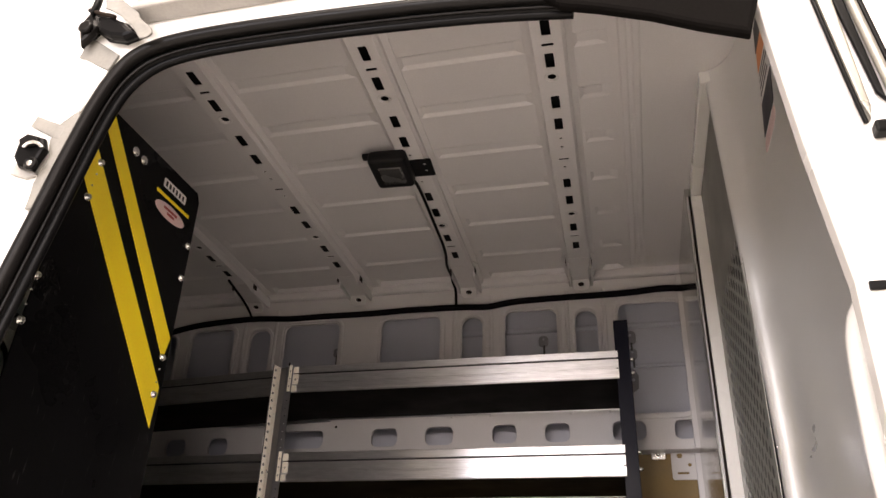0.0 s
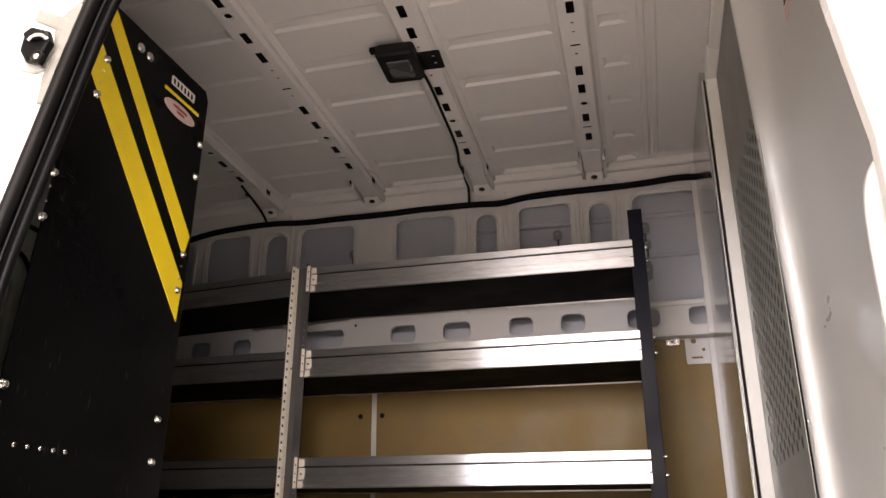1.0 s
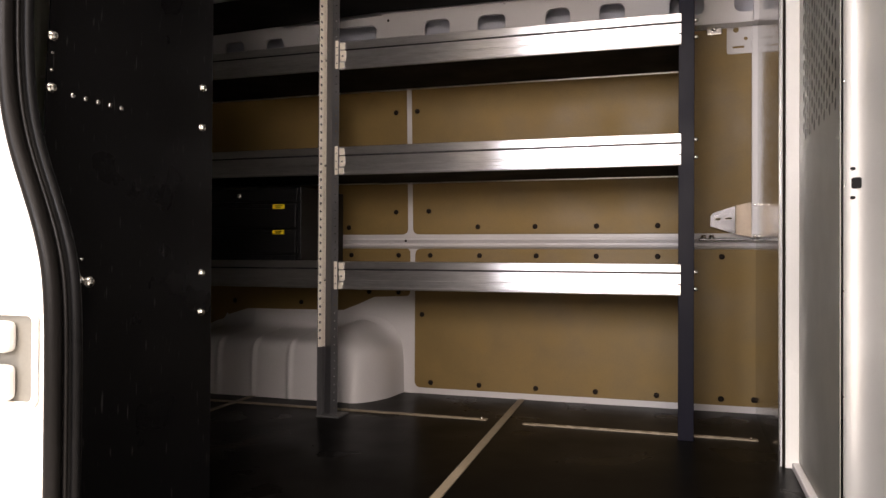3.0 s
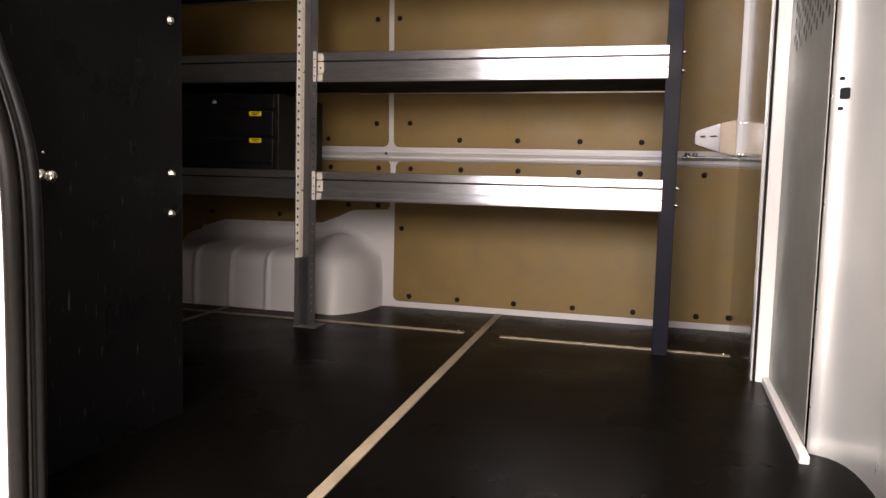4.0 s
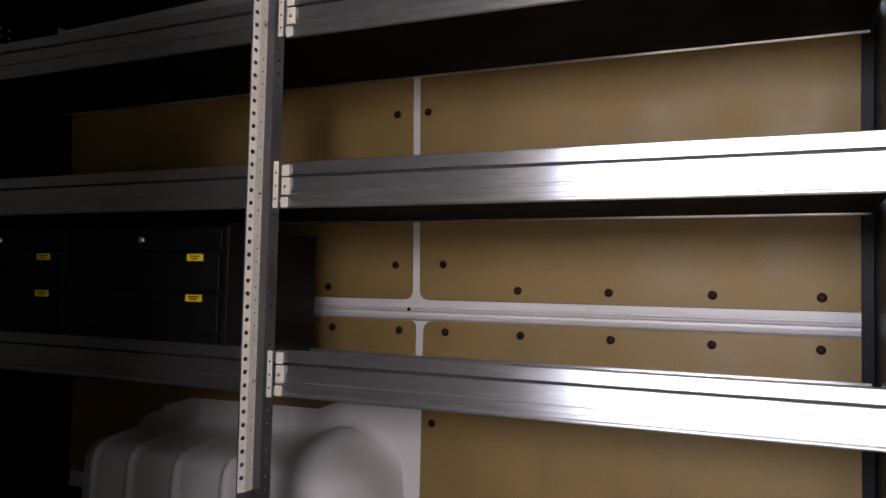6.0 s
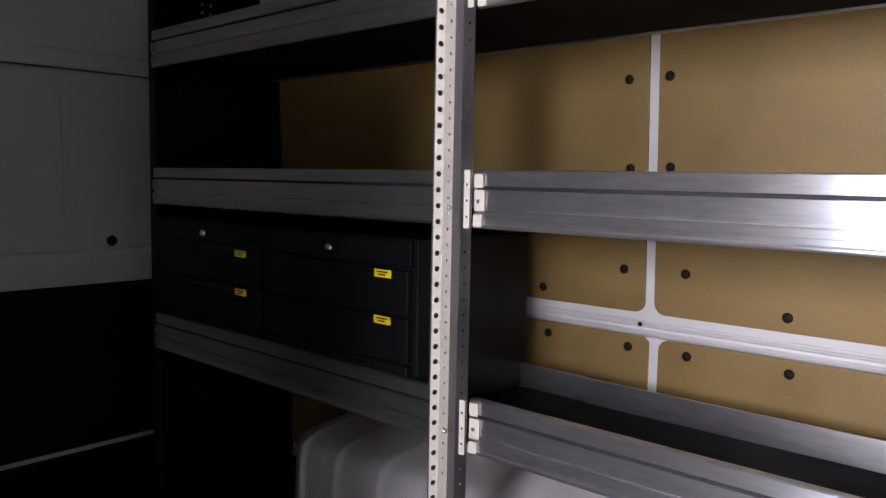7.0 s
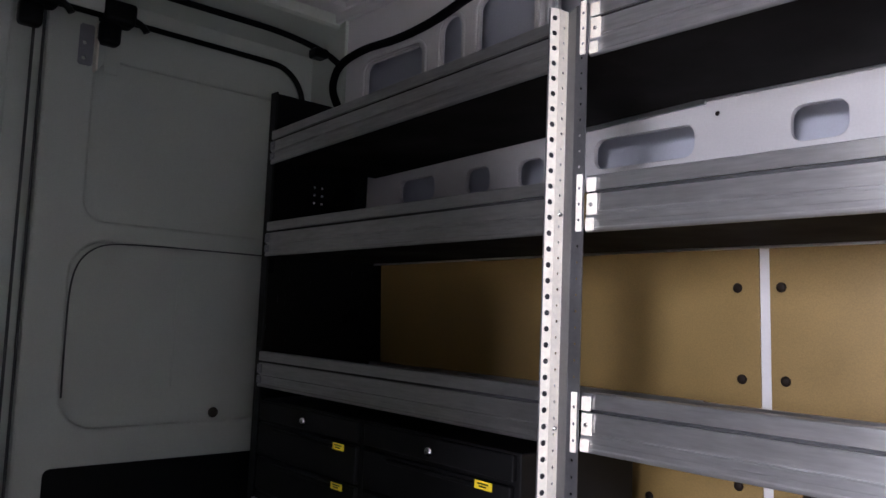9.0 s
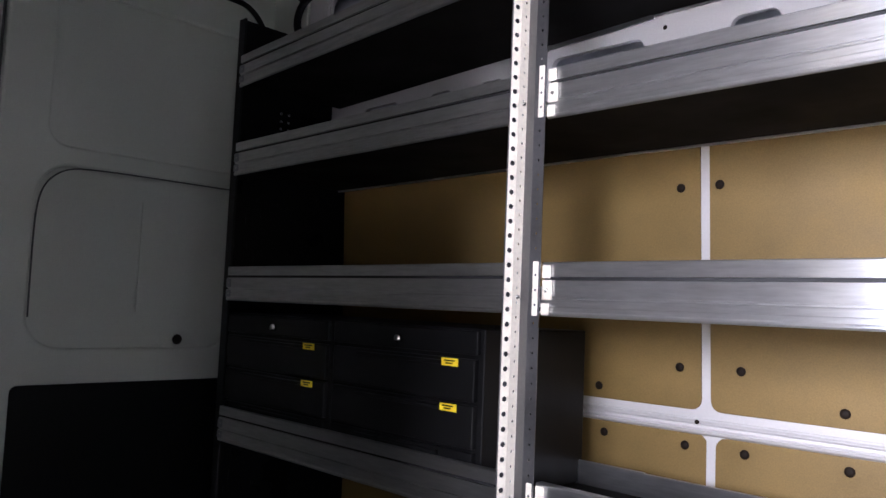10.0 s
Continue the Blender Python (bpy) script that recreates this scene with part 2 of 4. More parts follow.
def punched_strip(w, height, u, r, first, step=0.0254, thick=0.002):
    """A long strip with one row of round holes."""
    bm = bmesh.new()
    n = int((height - first - step / 2) / step) + 1
    z = first - step / 2
    cell(bm, 0, 0, w, z, None, thick)
    for k in range(n):
        cell(bm, 0, z, w, z + step, (u, z + step / 2, r, r), thick)
        z += step
    cell(bm, 0, z, w, height, None, thick)
    for x in (0, w):
        bm.faces.new([bm.verts.new(p) for p in ((x, 0, 0), (x, 0, thick), (x, height, thick), (x, height, 0))])
    bm.faces.new([bm.verts.new(p) for p in ((0, height, 0), (0, height, thick), (w, height, thick), (w, height, 0))])
    bmesh.ops.remove_doubles(bm, verts=bm.verts[:], dist=1e-5)
    return bm


def to_mesh(bm, mat):
    me = bpy.data.meshes.new("mesh")
    bm.to_mesh(me)
    bm.free()
    me.materials.append(mat)
    return me


def on_wall(y):
    """Local (x, y) lies on (x, z), the face looks to -y."""
    return pose(0, y, 0, 90, 0, 0)


def on_side(x):
    """Local (x, y) lies on (y, z), the face looks to +x."""
    return pose(x, 0, 0, 90, 0, 90)


def upright(p0, p1):
    """Local x runs from p0 to p1 in plan, local y is up."""
    u = (Vector((*p1, 0)) - Vector((*p0, 0))).normalized()
    w = u.cross(Vector((0, 0, 1)))
    return Matrix(((u.x, 0, w.x, p0[0]), (u.y, 0, w.y, p0[1]), (0, 1, 0, 0), (0, 0, 0, 1)))


BOLT = to_mesh(lathe([(0.0085, 0), (0.0085, 0.0015), (0.0065, 0.002), (0.0065, 0.006), (0.005, 0.0075), (0.003, 0.0078)], 6), CHROME)
STUD = to_mesh(lathe([(0.0045, 0), (0.0045, 0.003), (0.003, 0.005)], 8), CHROME)
CLIP = to_mesh(lathe([(0.0095, 0), (0.0095, 0.0018), (0.007, 0.004), (0.003, 0.0048)], 12), PLUG)
KNOB = to_mesh(lathe([(0.010, 0), (0.012, 0.004), (0.0165, 0.008), (0.0165, 0.014), (0.012, 0.019), (0.005, 0.021)], 14), CHROME)

# ---- setting: floor, roof, walls ----
RX, FX = -1.62, 2.3
FLOOR_Y0, FLOOR_Y1 = -1.46, 0.47
FZ = 0.014
floor = part("floor", box(RX, FLOOR_Y0, -0.03, FX, FLOOR_Y1, FZ, 0.002), FLOOR)
tagged(floor, "dark smooth plywood van floor with tan joint strips", "floor", kind="structure")
for x0, x1, xa, xb, y0, y1 in ((0.475, 0.499, 0.566, 0.589, 0.462, -1.40), (-0.468, -0.447, -0.420, -0.396, 0.21, -1.40)):
    part("joint_strip", plate([(x0, y0), (xa, y1), (xb, y1), (x1, y0)], thick=0.003), STRIP, floor, "worn tan joint strip", m=pose(0, 0, FZ + 0.0005))
for x0, x1, y in ((-0.62, 0.456, 0.082), (0.574, 1.245, 0.062)):
    slots = [rrect(x0 + 0.03 + k * 0.05, y - 0.004, x0 + 0.055 + k * 0.05, y + 0.004, 0.003, 2) for k in range(int((x1 - x0 - 0.06) / 0.05))]
    part("lashing_rail", plate(rrect(x0, y - 0.011, x1, y + 0.011, 0.004), slots, 0.004), STRIP, floor, "narrow metal lashing rail", m=pose(0, 0, FZ + 0.0005))
    part("rail_screw", STUD, None, floor, m=pose(x1 - 0.018, y, FZ + 0.004))

# roof sheet with pressed beads
ROOF = 1.935
BOWS = (-0.787, -0.352, 0.083, 0.521, 0.938)
FAR = (-1.27, -1.075, -0.879, -0.685, -0.491, -0.292, -0.085, 0.145, 0.322)
BAYS = [(p + 0.064, q - 0.050) for p, q in zip((-1.29,) + BOWS, BOWS + (1.130,))]


def roof_sheet():
    """The roof skin, seen from below, with shallow pressed beads between the bows."""
    bm = bmesh.new()

    def quad(*pts):
        bm.faces.new([bm.verts.new(p) for p in pts])

    y = FLOOR_Y0
    for far in FAR:
        near, d = far - 0.050, 0.0060 if far < 0.3 else 0.012
        quad((RX, y, ROOF), (FX, y, ROOF), (FX, near, ROOF), (RX, near, ROOF))
        x = RX
        for x0, x1 in BAYS:
            quad((x, near, ROOF), (x0, near, ROOF), (x0, far, ROOF), (x, far, ROOF))
            lo = [(x0, near, ROOF), (x1, near, ROOF), (x1, far, ROOF), (x0, far, ROOF)]
            up = [(x0 + 0.010, near + 0.011, ROOF + d), (x1 - 0.022, near + 0.009, ROOF + d), (x1 - 0.022, far - 0.010, ROOF + d), (x0 + 0.010, far - 0.010, ROOF + d)]
            quad(*up)
            for k in range(4):
                quad(lo[k], lo[(k + 1) % 4], up[(k + 1) % 4], up[k])
            x = x1
        quad((x, near, ROOF), (FX, near, ROOF), (FX, far, ROOF), (x, far, ROOF))
        y = far
    quad((RX, y, ROOF), (FX, y, ROOF), (FX, 0.50, ROOF), (RX, 0.50, ROOF))
    quad((RX, FLOOR_Y0, ROOF + 0.03), (FX, FLOOR_Y0, ROOF + 0.03), (FX, 0.50, ROOF + 0.03), (RX, 0.50, ROOF + 0.03))
    for xc in (1.112, 1.142):
        lo = [(xc + u * 0.006, v, ROOF - 0.004) for u, v in ((-1, -1.3), (1, -1.3), (1, 0.3), (-1, 0.3))]
        up = [(xc + u * 0.012, v, ROOF + 0.001) for u, v in ((-1, -1.3), (1, -1.3), (1, 0.3), (-1, 0.3))]
        quad(*lo)
        for k in range(4):
            quad(lo[k], lo[(k + 1) % 4], up[(k + 1) % 4], up[k])
    bmesh.ops.remove_doubles(bm, verts=bm.verts[:], dist=1e-5)
    bmesh.ops.recalc_face_normals(bm, faces=bm.faces[:])
    return bm


tagged(part("ceiling", roof_sheet(), PAINT), "grey-white painted sheet steel van roof with pressed beads", "ceiling", kind="structure")


def roof_bow(x):
    """A hat-section roof bow with slots, running across the van."""
    bow = thing("roof_bow", "grey-white pressed steel roof bow with rectangular slots", "roof bow", "roof bows", "structure", pose(x - 0.0105, 0, 0, 0, 0, 1.2))
    ys = (-0.991, -0.882, -0.726, -0.634, -0.343, -0.246, -0.073, 0.055)
    holes = [rrect(-0.0104, y - 0.025, 0.0104, y + 0.025, 0.003, 2) for y in ys]
    holes += [disc(0, y, 0.0105) for y in (-0.824, -0.16)] + [rrect(-0.0135, y - 0.0045, 0.0135, y + 0.0045, 0.001, 1) for y in (-0.936, -0.012, -0.47)]
    holes += [disc(0, y, 0.0045, 8) for y in (-0.57, -0.53, -0.43)]
    part("bow_face", plate(rrect(-0.034, -1.33, 0.034, 0.30, 0.004), holes, 0.003), PAINT, bow, m=pose(0, 0, 1.905, 180, 0, 0) @ Matrix.Diagonal((1, -1, 1, 1)))
    for s in (-1, 1):
        bm = bmesh.new()
        sec = [(s * 0.033, 1.904), (s * 0.040, 1.912), (s * 0.041, 1.926), (s * 0.056, 1.932), (s * 0.056, 1.936), (s * 0.036, 1.936)]
        a, b = ([bm.verts.new((p, y, z)) for p, z in sec] for y in (-1.33, 0.31))
        for k in range(len(sec)):
            bm.faces.new((a[k], a[(k + 1) % len(sec)], b[(k + 1) % len(sec)], b[k]))
        bm.faces.new(a), bm.faces.new(b[::-1])
        bmesh.ops.recalc_face_normals(bm, faces=bm.faces[:])
        part("bow_side", bm, PAINT, bow)
    # Black plate stands in for the shade seen through the slots.
    part("bow_slot_shade", box(-0.030, -1.30, 1.914, 0.030, 0.29, 1.918, 0), RUBBER, bow, "black plate giving the shade inside the bow")
    for y in (-0.824, -0.16):
        ring = [(0.0175 * math.cos(k * math.pi / 6), y + 0.0175 * math.sin(k * math.pi / 6), 1.903) for k in range(12)]
        part("hole_rim", tube(ring, 0.003, True, 1), PAINT, bow)
    # the foot, wider, bent down towards the wall
    tread = pose(0, 0.150, 1.9000, -4.5, 0, 0)
    part("bow_foot", plate([(-0.034, 0), (0.034, 0), (0.030, 0.06), (0.030, 0.152), (-0.030, 0.152), (-0.030, 0.06)], (), 0.008, 0.002), PAINT, bow, m=tread)
    toe = tread @ pose(0, 0.150, 0, -38, 0, 0)
    oval = [(p[0] * 1.35, p[1]) for p in disc(0, 0.020, 0.0088, 12)]
    part("foot_toe", plate([(-0.030, 0), (0.030, 0), (0.031, 0.028), (0.022, 0.042), (-0.022, 0.042), (-0.031, 0.028)], [oval], 0.008, 0.002), PAINT, bow, "bent foot end with an oval hole", m=toe)
    # Dark plate behind the oval hole, in place of its shade.
    part("foot_hole_shade", plate(rrect(-0.018, 0.006, 0.018, 0.034, 0.004), (), 0.001, 0.0002), PLUG, bow, "dark plate giving the shade of the foot hole", m=toe @ pose(0, 0, 0.0085))
    for s in (-1, 1):
        part("foot_gusset", box(s * 0.040 - 0.004, 0.20, 1.884, s * 0.040 + 0.004, 0.35, 1.93, 0.003), PAINT, bow)
        part("foot_flange", plate([(s * 0.043, 0.14), (s * 0.060, 0.17), (s * 0.052, 0.33), (s * 0.043, 0.35)], (), 0.004, 0.001), PAINT, bow, m=pose(0, 0, 1.918))
        part("foot_slit", box(s * 0.0445 - 0.0008, 0.185, 1.900, s * 0.0445 + 0.0008, 0.215, 1.922, 0), PLUG, bow)
    part("foot_screw", STUD, None, bow, m=pose(0.010, 0.398, 1.893, 90, 0, 0))
    return bow


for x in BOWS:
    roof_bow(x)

# driver-side wall: folded inner panel behind the boards
prof = [(0.470, -0.03), (0.468, 0.557), (0.456, 0.563), (0.452, 0.569), (0.459, 0.573), (0.459, 0.578), (0.449, 0.583), (0.447, 0.60), (0.417, 1.284), (0.352, 1.286), (0.352, 1.294), (0.56, 1.294), (0.56, -0.03)]
wall = part("wall_driver_side", placed(plate(prof, thick=FX - RX), pose(RX, 0, 0, 90, 0, 90)), PAINT)
tagged(wall, "grey-white painted pressed steel van side wall", "wall", kind="structure")
part("outer_skin", box(RX, 0.445, 1.25, FX, 0.47, 1.97, 0.002), SKIN, wall, "blue-grey primed outer skin")
Z0, Z1 = 1.282, 1.905
slots = [(-0.953, -0.804), (-0.682, -0.597), (-0.503, -0.422), (-0.279, -0.041), (0.145, 0.242), (0.345, 0.446), (0.587, 0.671), (0.769, 0.853), (0.996, 1.104), (1.196, 1.266)]
wins = [(-1.142, -0.878), (-0.655, -0.466), (-0.245, -0.017), (0.155, 0.387), (0.633, 0.823)]
ovals = [(-0.80, -0.72), (-0.393, -0.305), (0.471, 0.549), (0.889, 0.968)]
holes = [rrect(a, 1.316 - (0.016 if b < -0.3 else 0), b, 1.380 - (0.016 if b < -0.3 else 0), 0.022) for a, b in slots]
holes += [rrect(a, 1.475, b, 1.803 if a > -1 else 1.742, 0.028) for a, b in wins] + [rrect(a, 1.475, b, 1.790, 0.038, 6) for a, b in ovals]
holes += [rrect(1.043, 1.405, 1.264, 1.806, 0.03), disc(0.006, 1.392, 0.005), rrect(0.05, 1.288, 0.085, 1.296, 0.002, 1)]
part("inner_panel", plate(rrect(-1.25, Z0, 1.36, Z1, 0.004), holes, 0.014, 0.0015), PAINT, wall, m=on_wall(0.366))
for a, b in wins + [(1.043, 1.264)]:
    lo, hi = (1.405, 1.806) if a > 1 else (1.475, 1.803 if a > -1 else 1.742)
    part("pressed_frame", plate(rrect(a - 0.021, lo - 0.021, b + 0.021 * (a < 1) + 0.010 * (a > 1), hi + 0.018, 0.045, 5), [rrect(a - 0.005, lo - 0.005, b + 0.005, hi + 0.005, 0.032, 5)], 0.008, 0.0034), PAINT, wall, m=on_wall(0.3535))
for a, b in ovals:
    part("pressed_frame", plate(rrect(a - 0.015, 1.460, b + 0.015, 1.804, 0.052, 6), [rrect(a - 0.004, 1.471, b + 0.004, 1.794, 0.041, 6)], 0.006, 0.0026), PAINT, wall, m=on_wall(0.3535))
part("inner_rib", tube([(0.44, 0.443, 1.757), (0.80, 0.443, 1.756), (1.262, 0.443, 1.754)], 0.011, False, 2), SKIN, wall)
part("inner_rib", tube([(0.44, 0.443, 1.600), (0.80, 0.443, 1.600), (1.262, 0.443, 1.600)], 0.008, False, 2), SKIN, wall)
for x, z, r in ((-0.05, 1.707, 0.014), (0.765, 1.707, 0.017), (1.078, 1.703, 0.020), (1.082, 1.640, 0.016)):
    part("skin_tab", plate(rrect(x - r, z - r * 1.3, x + r, z + r * 1.3, r * 0.8, 4), [disc(x, z + r * 0.5, r * 0.25, 8)], 0.003, 0.001), TABGREY, wall, m=on_wall(0.432))
    part("skin_stem", box(x - 0.001, 0.424, z - 0.050, x + 0.006, 0.430, z - r, 0.001), DULL, wall)
part("skin_tab", plate([(1.060, 1.490), (1.094, 1.512), (1.097, 1.560), (1.086, 1.580), (1.074, 1.590), (1.060, 1.588)], [disc(1.078, 1.545, 0.006, 8)], 0.003, 0.001), TABGREY, wall, m=on_wall(0.430))
for x in (-0.42, -0.285, 0.443, 0.583, 0.862, 0.995):
    part("pressed_rib", tube([(x, 0.357, 1.41), (x, 0.355, 1.47), (x, 0.355, 1.70), (x, 0.355, 1.82), (x, 0.357, 1.87)], 0.009, False, 2), PAINT, wall)
# Dark disc and strip put in for the shade of a hole and slot.
part("wall_hole_shade", plate(disc(0.006, 1.392, 0.0048, 8), (), 0.002, 0.0003), PLUG, wall, m=on_wall(0.355))
part("slot_shade", box(0.045, 0.360, 1.284, 0.090, 0.364, 1.300, 0), PLUG, wall)
part("corner_pillar", plate(rrect(0.0, 1.20, 0.305, 1.95, 0.004), (), 0.012, 0.003), REARPAINT, wall, "painted rear corner pillar", m=upright((-1.547, 0.418), (-1.250, 0.3535)))
part("cant_rail", box(RX, 0.333, 1.907, FX, 0.46, 1.955, 0.008, 3), PAINT, wall, "painted cant rail under the roof edge")
part("belt_bead", tube([(RX, 0.447, 0.590), (0, 0.447, 0.590), (1.28, 0.447, 0.590)], 0.004, False, 1), PAINT, wall)
part("belt_clip", CLIP, None, wall, m=on_wall(0.4445) @ pose(0.046, 0.586, 0) @ Matrix.Diagonal((0.5, 0.5, 1, 1)))

# hardboard panels with plastic plugs
UP = on_wall(0.4465) @ pose(0, 0.60, 0, 2.6, 0, 0) @ pose(0, -0.60, 0)


def board(name, outer, plugs, m, label):
    ob = part(name, plate(outer, thick=0.005, bevel=0.001), BOARD, None, "", m)
    tagged(ob, label, "wall panel", "hardboard wall panels")
    for x, z in plugs:
        part("plug", CLIP, None, ob, m=pose(x, z, 0.005))
    return ob


board("upper_wall_board", rrect(0.076, 0.610, 1.272, 1.282, 0.022), [(0.098, 1.067), (0.103, 0.897), (0.139, 0.696)] + [(x, 0.637) for x in (0.327, 0.537, 0.753, 0.958)], UP, "brown hardboard upper wall panel with dark plastic plugs")
board("upper_wall_board", rrect(-1.34, 0.610, 0.056, 1.282, 0.022), [(0.014, 1.066), (0.020, 0.894), (0.010, 0.694), (-0.185, 0.637), (-0.40, 0.637), (-0.62, 0.637)], UP, "brown hardboard upper wall panel with dark plastic plugs")
LOW = on_wall(0.4705)
board("lower_wall_board", rrect(0.076, 0.036, 1.285, 0.557, 0.022), [(0.105, 0.31), (1.265, 0.06)] + [(x, 0.532) for x in (0.136, 0.327, 0.537, 0.750, 0.957, 1.164)] + [(x, 0.057) for x in (0.14, 0.327, 0.537, 0.748, 0.955, 1.162)], LOW, "brown hardboard lower wall panel with dark plastic plugs")
arch_edge = [(-1.34, 0.557), (-1.34, 0.06), (-0.885, 0.06), (-0.84, 0.17), (-0.74, 0.285), (-0.64, 0.315), (-0.22, 0.318), (-0.15, 0.345), (-0.09, 0.372), (0.048, 0.378), (0.056, 0.39), (0.056, 0.547), (0.046, 0.557)]
board("arch_wall_board", arch_edge, [(-0.185, 0.532), (0.010, 0.532), (-0.40, 0.532), (-0.62, 0.532), (-0.11, 0.392), (0.010, 0.392), (-0.40, 0.345), (-0.70, 0.345)], LOW, "brown hardboard panel cut round the wheel arch")


# wheel arch: rounded box with pressed ribs
def wheel_arch():
    bm = bmesh.new()
    prof = [(0.196, 0.0), (0.197, 0.05), (0.199, 0.10), (0.201, 0.150), (0.205, 0.182), (0.213, 0.203), (0.229, 0.217), (0.255, 0.226), (0.30, 0.231), (0.36, 0.236), (0.41, 0.242), (0.440, 0.252), (0.455, 0.275), (0.460, 0.31), (0.462, 0.335)]
    nx, xc, hw = 130, -0.413, 0.446
    rows = []
    for i in range(nx + 1):
        x = xc + hw * (2 * i / nx - 1)
        e = abs(x - xc) / hw
        f = max(0.0, 1 - e ** 9) ** 0.42
        rib = sum(math.exp(-((x - r) / 0.008) ** 2) for r in (-0.735, -0.605, -0.458, -0.310))
        row = []
        for y, z in prof:
            yy = 0.468 - (0.468 - y) * f
            zz = z * (0.5 + 0.5 * f) if z > 0.15 else z * (0.6 + 0.4 * f)
            k = 1 if 0.01 < z < 0.25 else 0.3
            dome = 0.034 * math.exp(-((x + 0.125) / 0.075) ** 2) * max(0.0, min(1.0, (yy - 0.245) / 0.08)) * (z < 0.26) * min(1.0, f * 1.2)
            nose = 0.026 * math.exp(-((x + 0.050) / 0.042) ** 2) * f * max(0.0, 1 - z / 0.26)
            row.append(bm.verts.new((x, yy - nose + 0.010 - 0.011 * rib * k, zz + dome + 0.004 * rib * (0.2 < z < 0.25))))
        rows.append(row)
    for a, b in zip(rows, rows[1:]):
        for k in range(len(prof) - 1):
            bm.faces.new((a[k], a[k + 1], b[k + 1], b[k])).smooth = True
    bmesh.ops.recalc_face_normals(bm, faces=bm.faces[:])
    ob = part("wheel_arch", bm, PAINT)
    return tagged(ob, "grey-white painted steel wheel arch with pressed ribs", "wheel arch", kind="structure")


wheel_arch()

# passenger-side wall with the side door opening, white outside
left_edge = [(0.258, 0.0), (0.26, 0.34), (0.26, 0.455), (0.252, 0.529), (0.225, 0.603), (0.196, 0.67), (0.18, 0.73), (0.173, 0.8), (0.172, 0.9), (0.182, 1.0), (0.206, 1.105), (0.226, 1.194), (0.246, 1.284), (0.268, 1.385), (0.29, 1.462), (0.317, 1.514), (0.353, 1.538), (0.427, 1.549)]
top_edge = [(0.575, 1.548), (0.75, 1.541), (0.904, 1.530), (1.011, 1.514), (1.133, 1.496), (1.258, 1.470)]
opening = left_edge + top_edge + [(1.268, 1.46), (1.287, 1.23), (1.307, 1.05), (1.310, 0.0)]
side = part("wall_passenger_side", plate([(-2.4, -0.45), (-2.4, 2.0), (2.6, 2.0), (2.6, -0.45)], [opening], 0.03, 0.004), BODY, m=None)
side.data.transform(pose(0, -1.43, 0, 90, 0, 0))
tagged(side, "white painted van body side with open sliding door opening", "wall", kind="structure")
part("inner_lining", plate([(RX, -0.03), (RX, 1.95), (0.12, 1.95), (0.12, -0.03)], (), 0.01), PAINT, side, m=on_wall(-1.41))
part("door_step", box(0.14, -1.47, -0.12, 1.30, -1.42, -0.004, 0.006), BODY, side, "white door step")
seal_line = left_edge + top_edge[:4]
seal = tagged(part("door_seal", tube([(x, -1.464, z) for x, z in seal_line + [(1.08, 1.502)]], 0.0118, False, 4), SEAL), "black rubber weather seal round the side door opening", "door seal", kind="structure")
part("seal_groove", tube([(x + 0.010, -1.448, z - (0.010 if k > 14 else 0)) for k, (x, z) in enumerate(seal_line)], 0.009, False, 3), RUBBER, seal)
part("seal_bead", tube([(x + 0.0150, -1.4575, z - (0.015 if k > 14 else 0)) for k, (x, z) in enumerate(seal_line)], 0.0028, False, 2), SEAL, seal, "thin glossy bead on the seal")
part("seal_lip", tube([(x + 0.0200, -1.445, z - (0.019 if k > 14 else 0)) for k, (x, z) in enumerate(seal_line)], 0.0072, False, 3), RUBBER, seal, "flat inner seal lip")
part("seal_cover", plate([(0.985, 1.512), (1.014, 1.484), (1.067, 1.467), (1.131, 1.442), (1.192, 1.412), (1.250, 1.388), (1.268, 1.450), (1.255, 1.53), (0.985, 1.58)], (), 0.02, 0.006), FOAM, seal, "wide black seal corner", m=on_wall(-1.462))
rail = thing("door_track", "white painted upper sliding door track", "door track", kind="structure")
part("track_channel", box(0.33, -1.50, 1.596, 2.3, -1.461, 1.612, 0.004), CLOTH, rail)
part("track_groove", box(0.33, -1.49, 1.6125, 2.3, -1.461, 1.618, 0.001), STEELDARK, rail)
part("track_face", box(0.33, -1.505, 1.6185, 2.3, -1.461, 1.64, 0.004), CLOTH, rail)
part("track_lip", box(0.30, -1.535, 1.668, 2.3, -1.50, 1.676, 0.002), STEELDARK, rail)

# front bulkhead: bright sheet metal that mirrors the wall, a door set back, and a rolled wing
bulk = thing("bulkhead", "bright grey sheet metal bulkhead with a perforated door", "bulkhead", kind="structure")
part("fixed_panel", plate([(-0.199, 0.0), (-0.199, 1.93), (0.455, 1.93), (0.455, 0.0)], (), 0.016, 0.002), SHEET, bulk, "mirror-like sheet metal panel", m=on_side(1.285) @ Matrix.Diagonal((1, 1, -1, 1)))
part("edge_flange", box(1.252, 0.395, 0.595, 1.284, 0.405, 1.279, 0.002), PAINT, bulk, "pale edge flange along the wall")
part("edge_flange", box(1.252, 0.336, 1.281, 1.284, 0.346, 1.90, 0.002), PAINT, bulk, "pale edge flange along the wall")
part("door_post", box(1.2845, -0.212, 0.0, 1.3165, -0.2005, 1.93, 0.003), BODY, bulk, "white door post")
part("head_rail", box(1.2845, -0.74, 1.896, 1.315, -0.2125, 1.93, 0.003), BODY, bulk, "white door head along the roof")
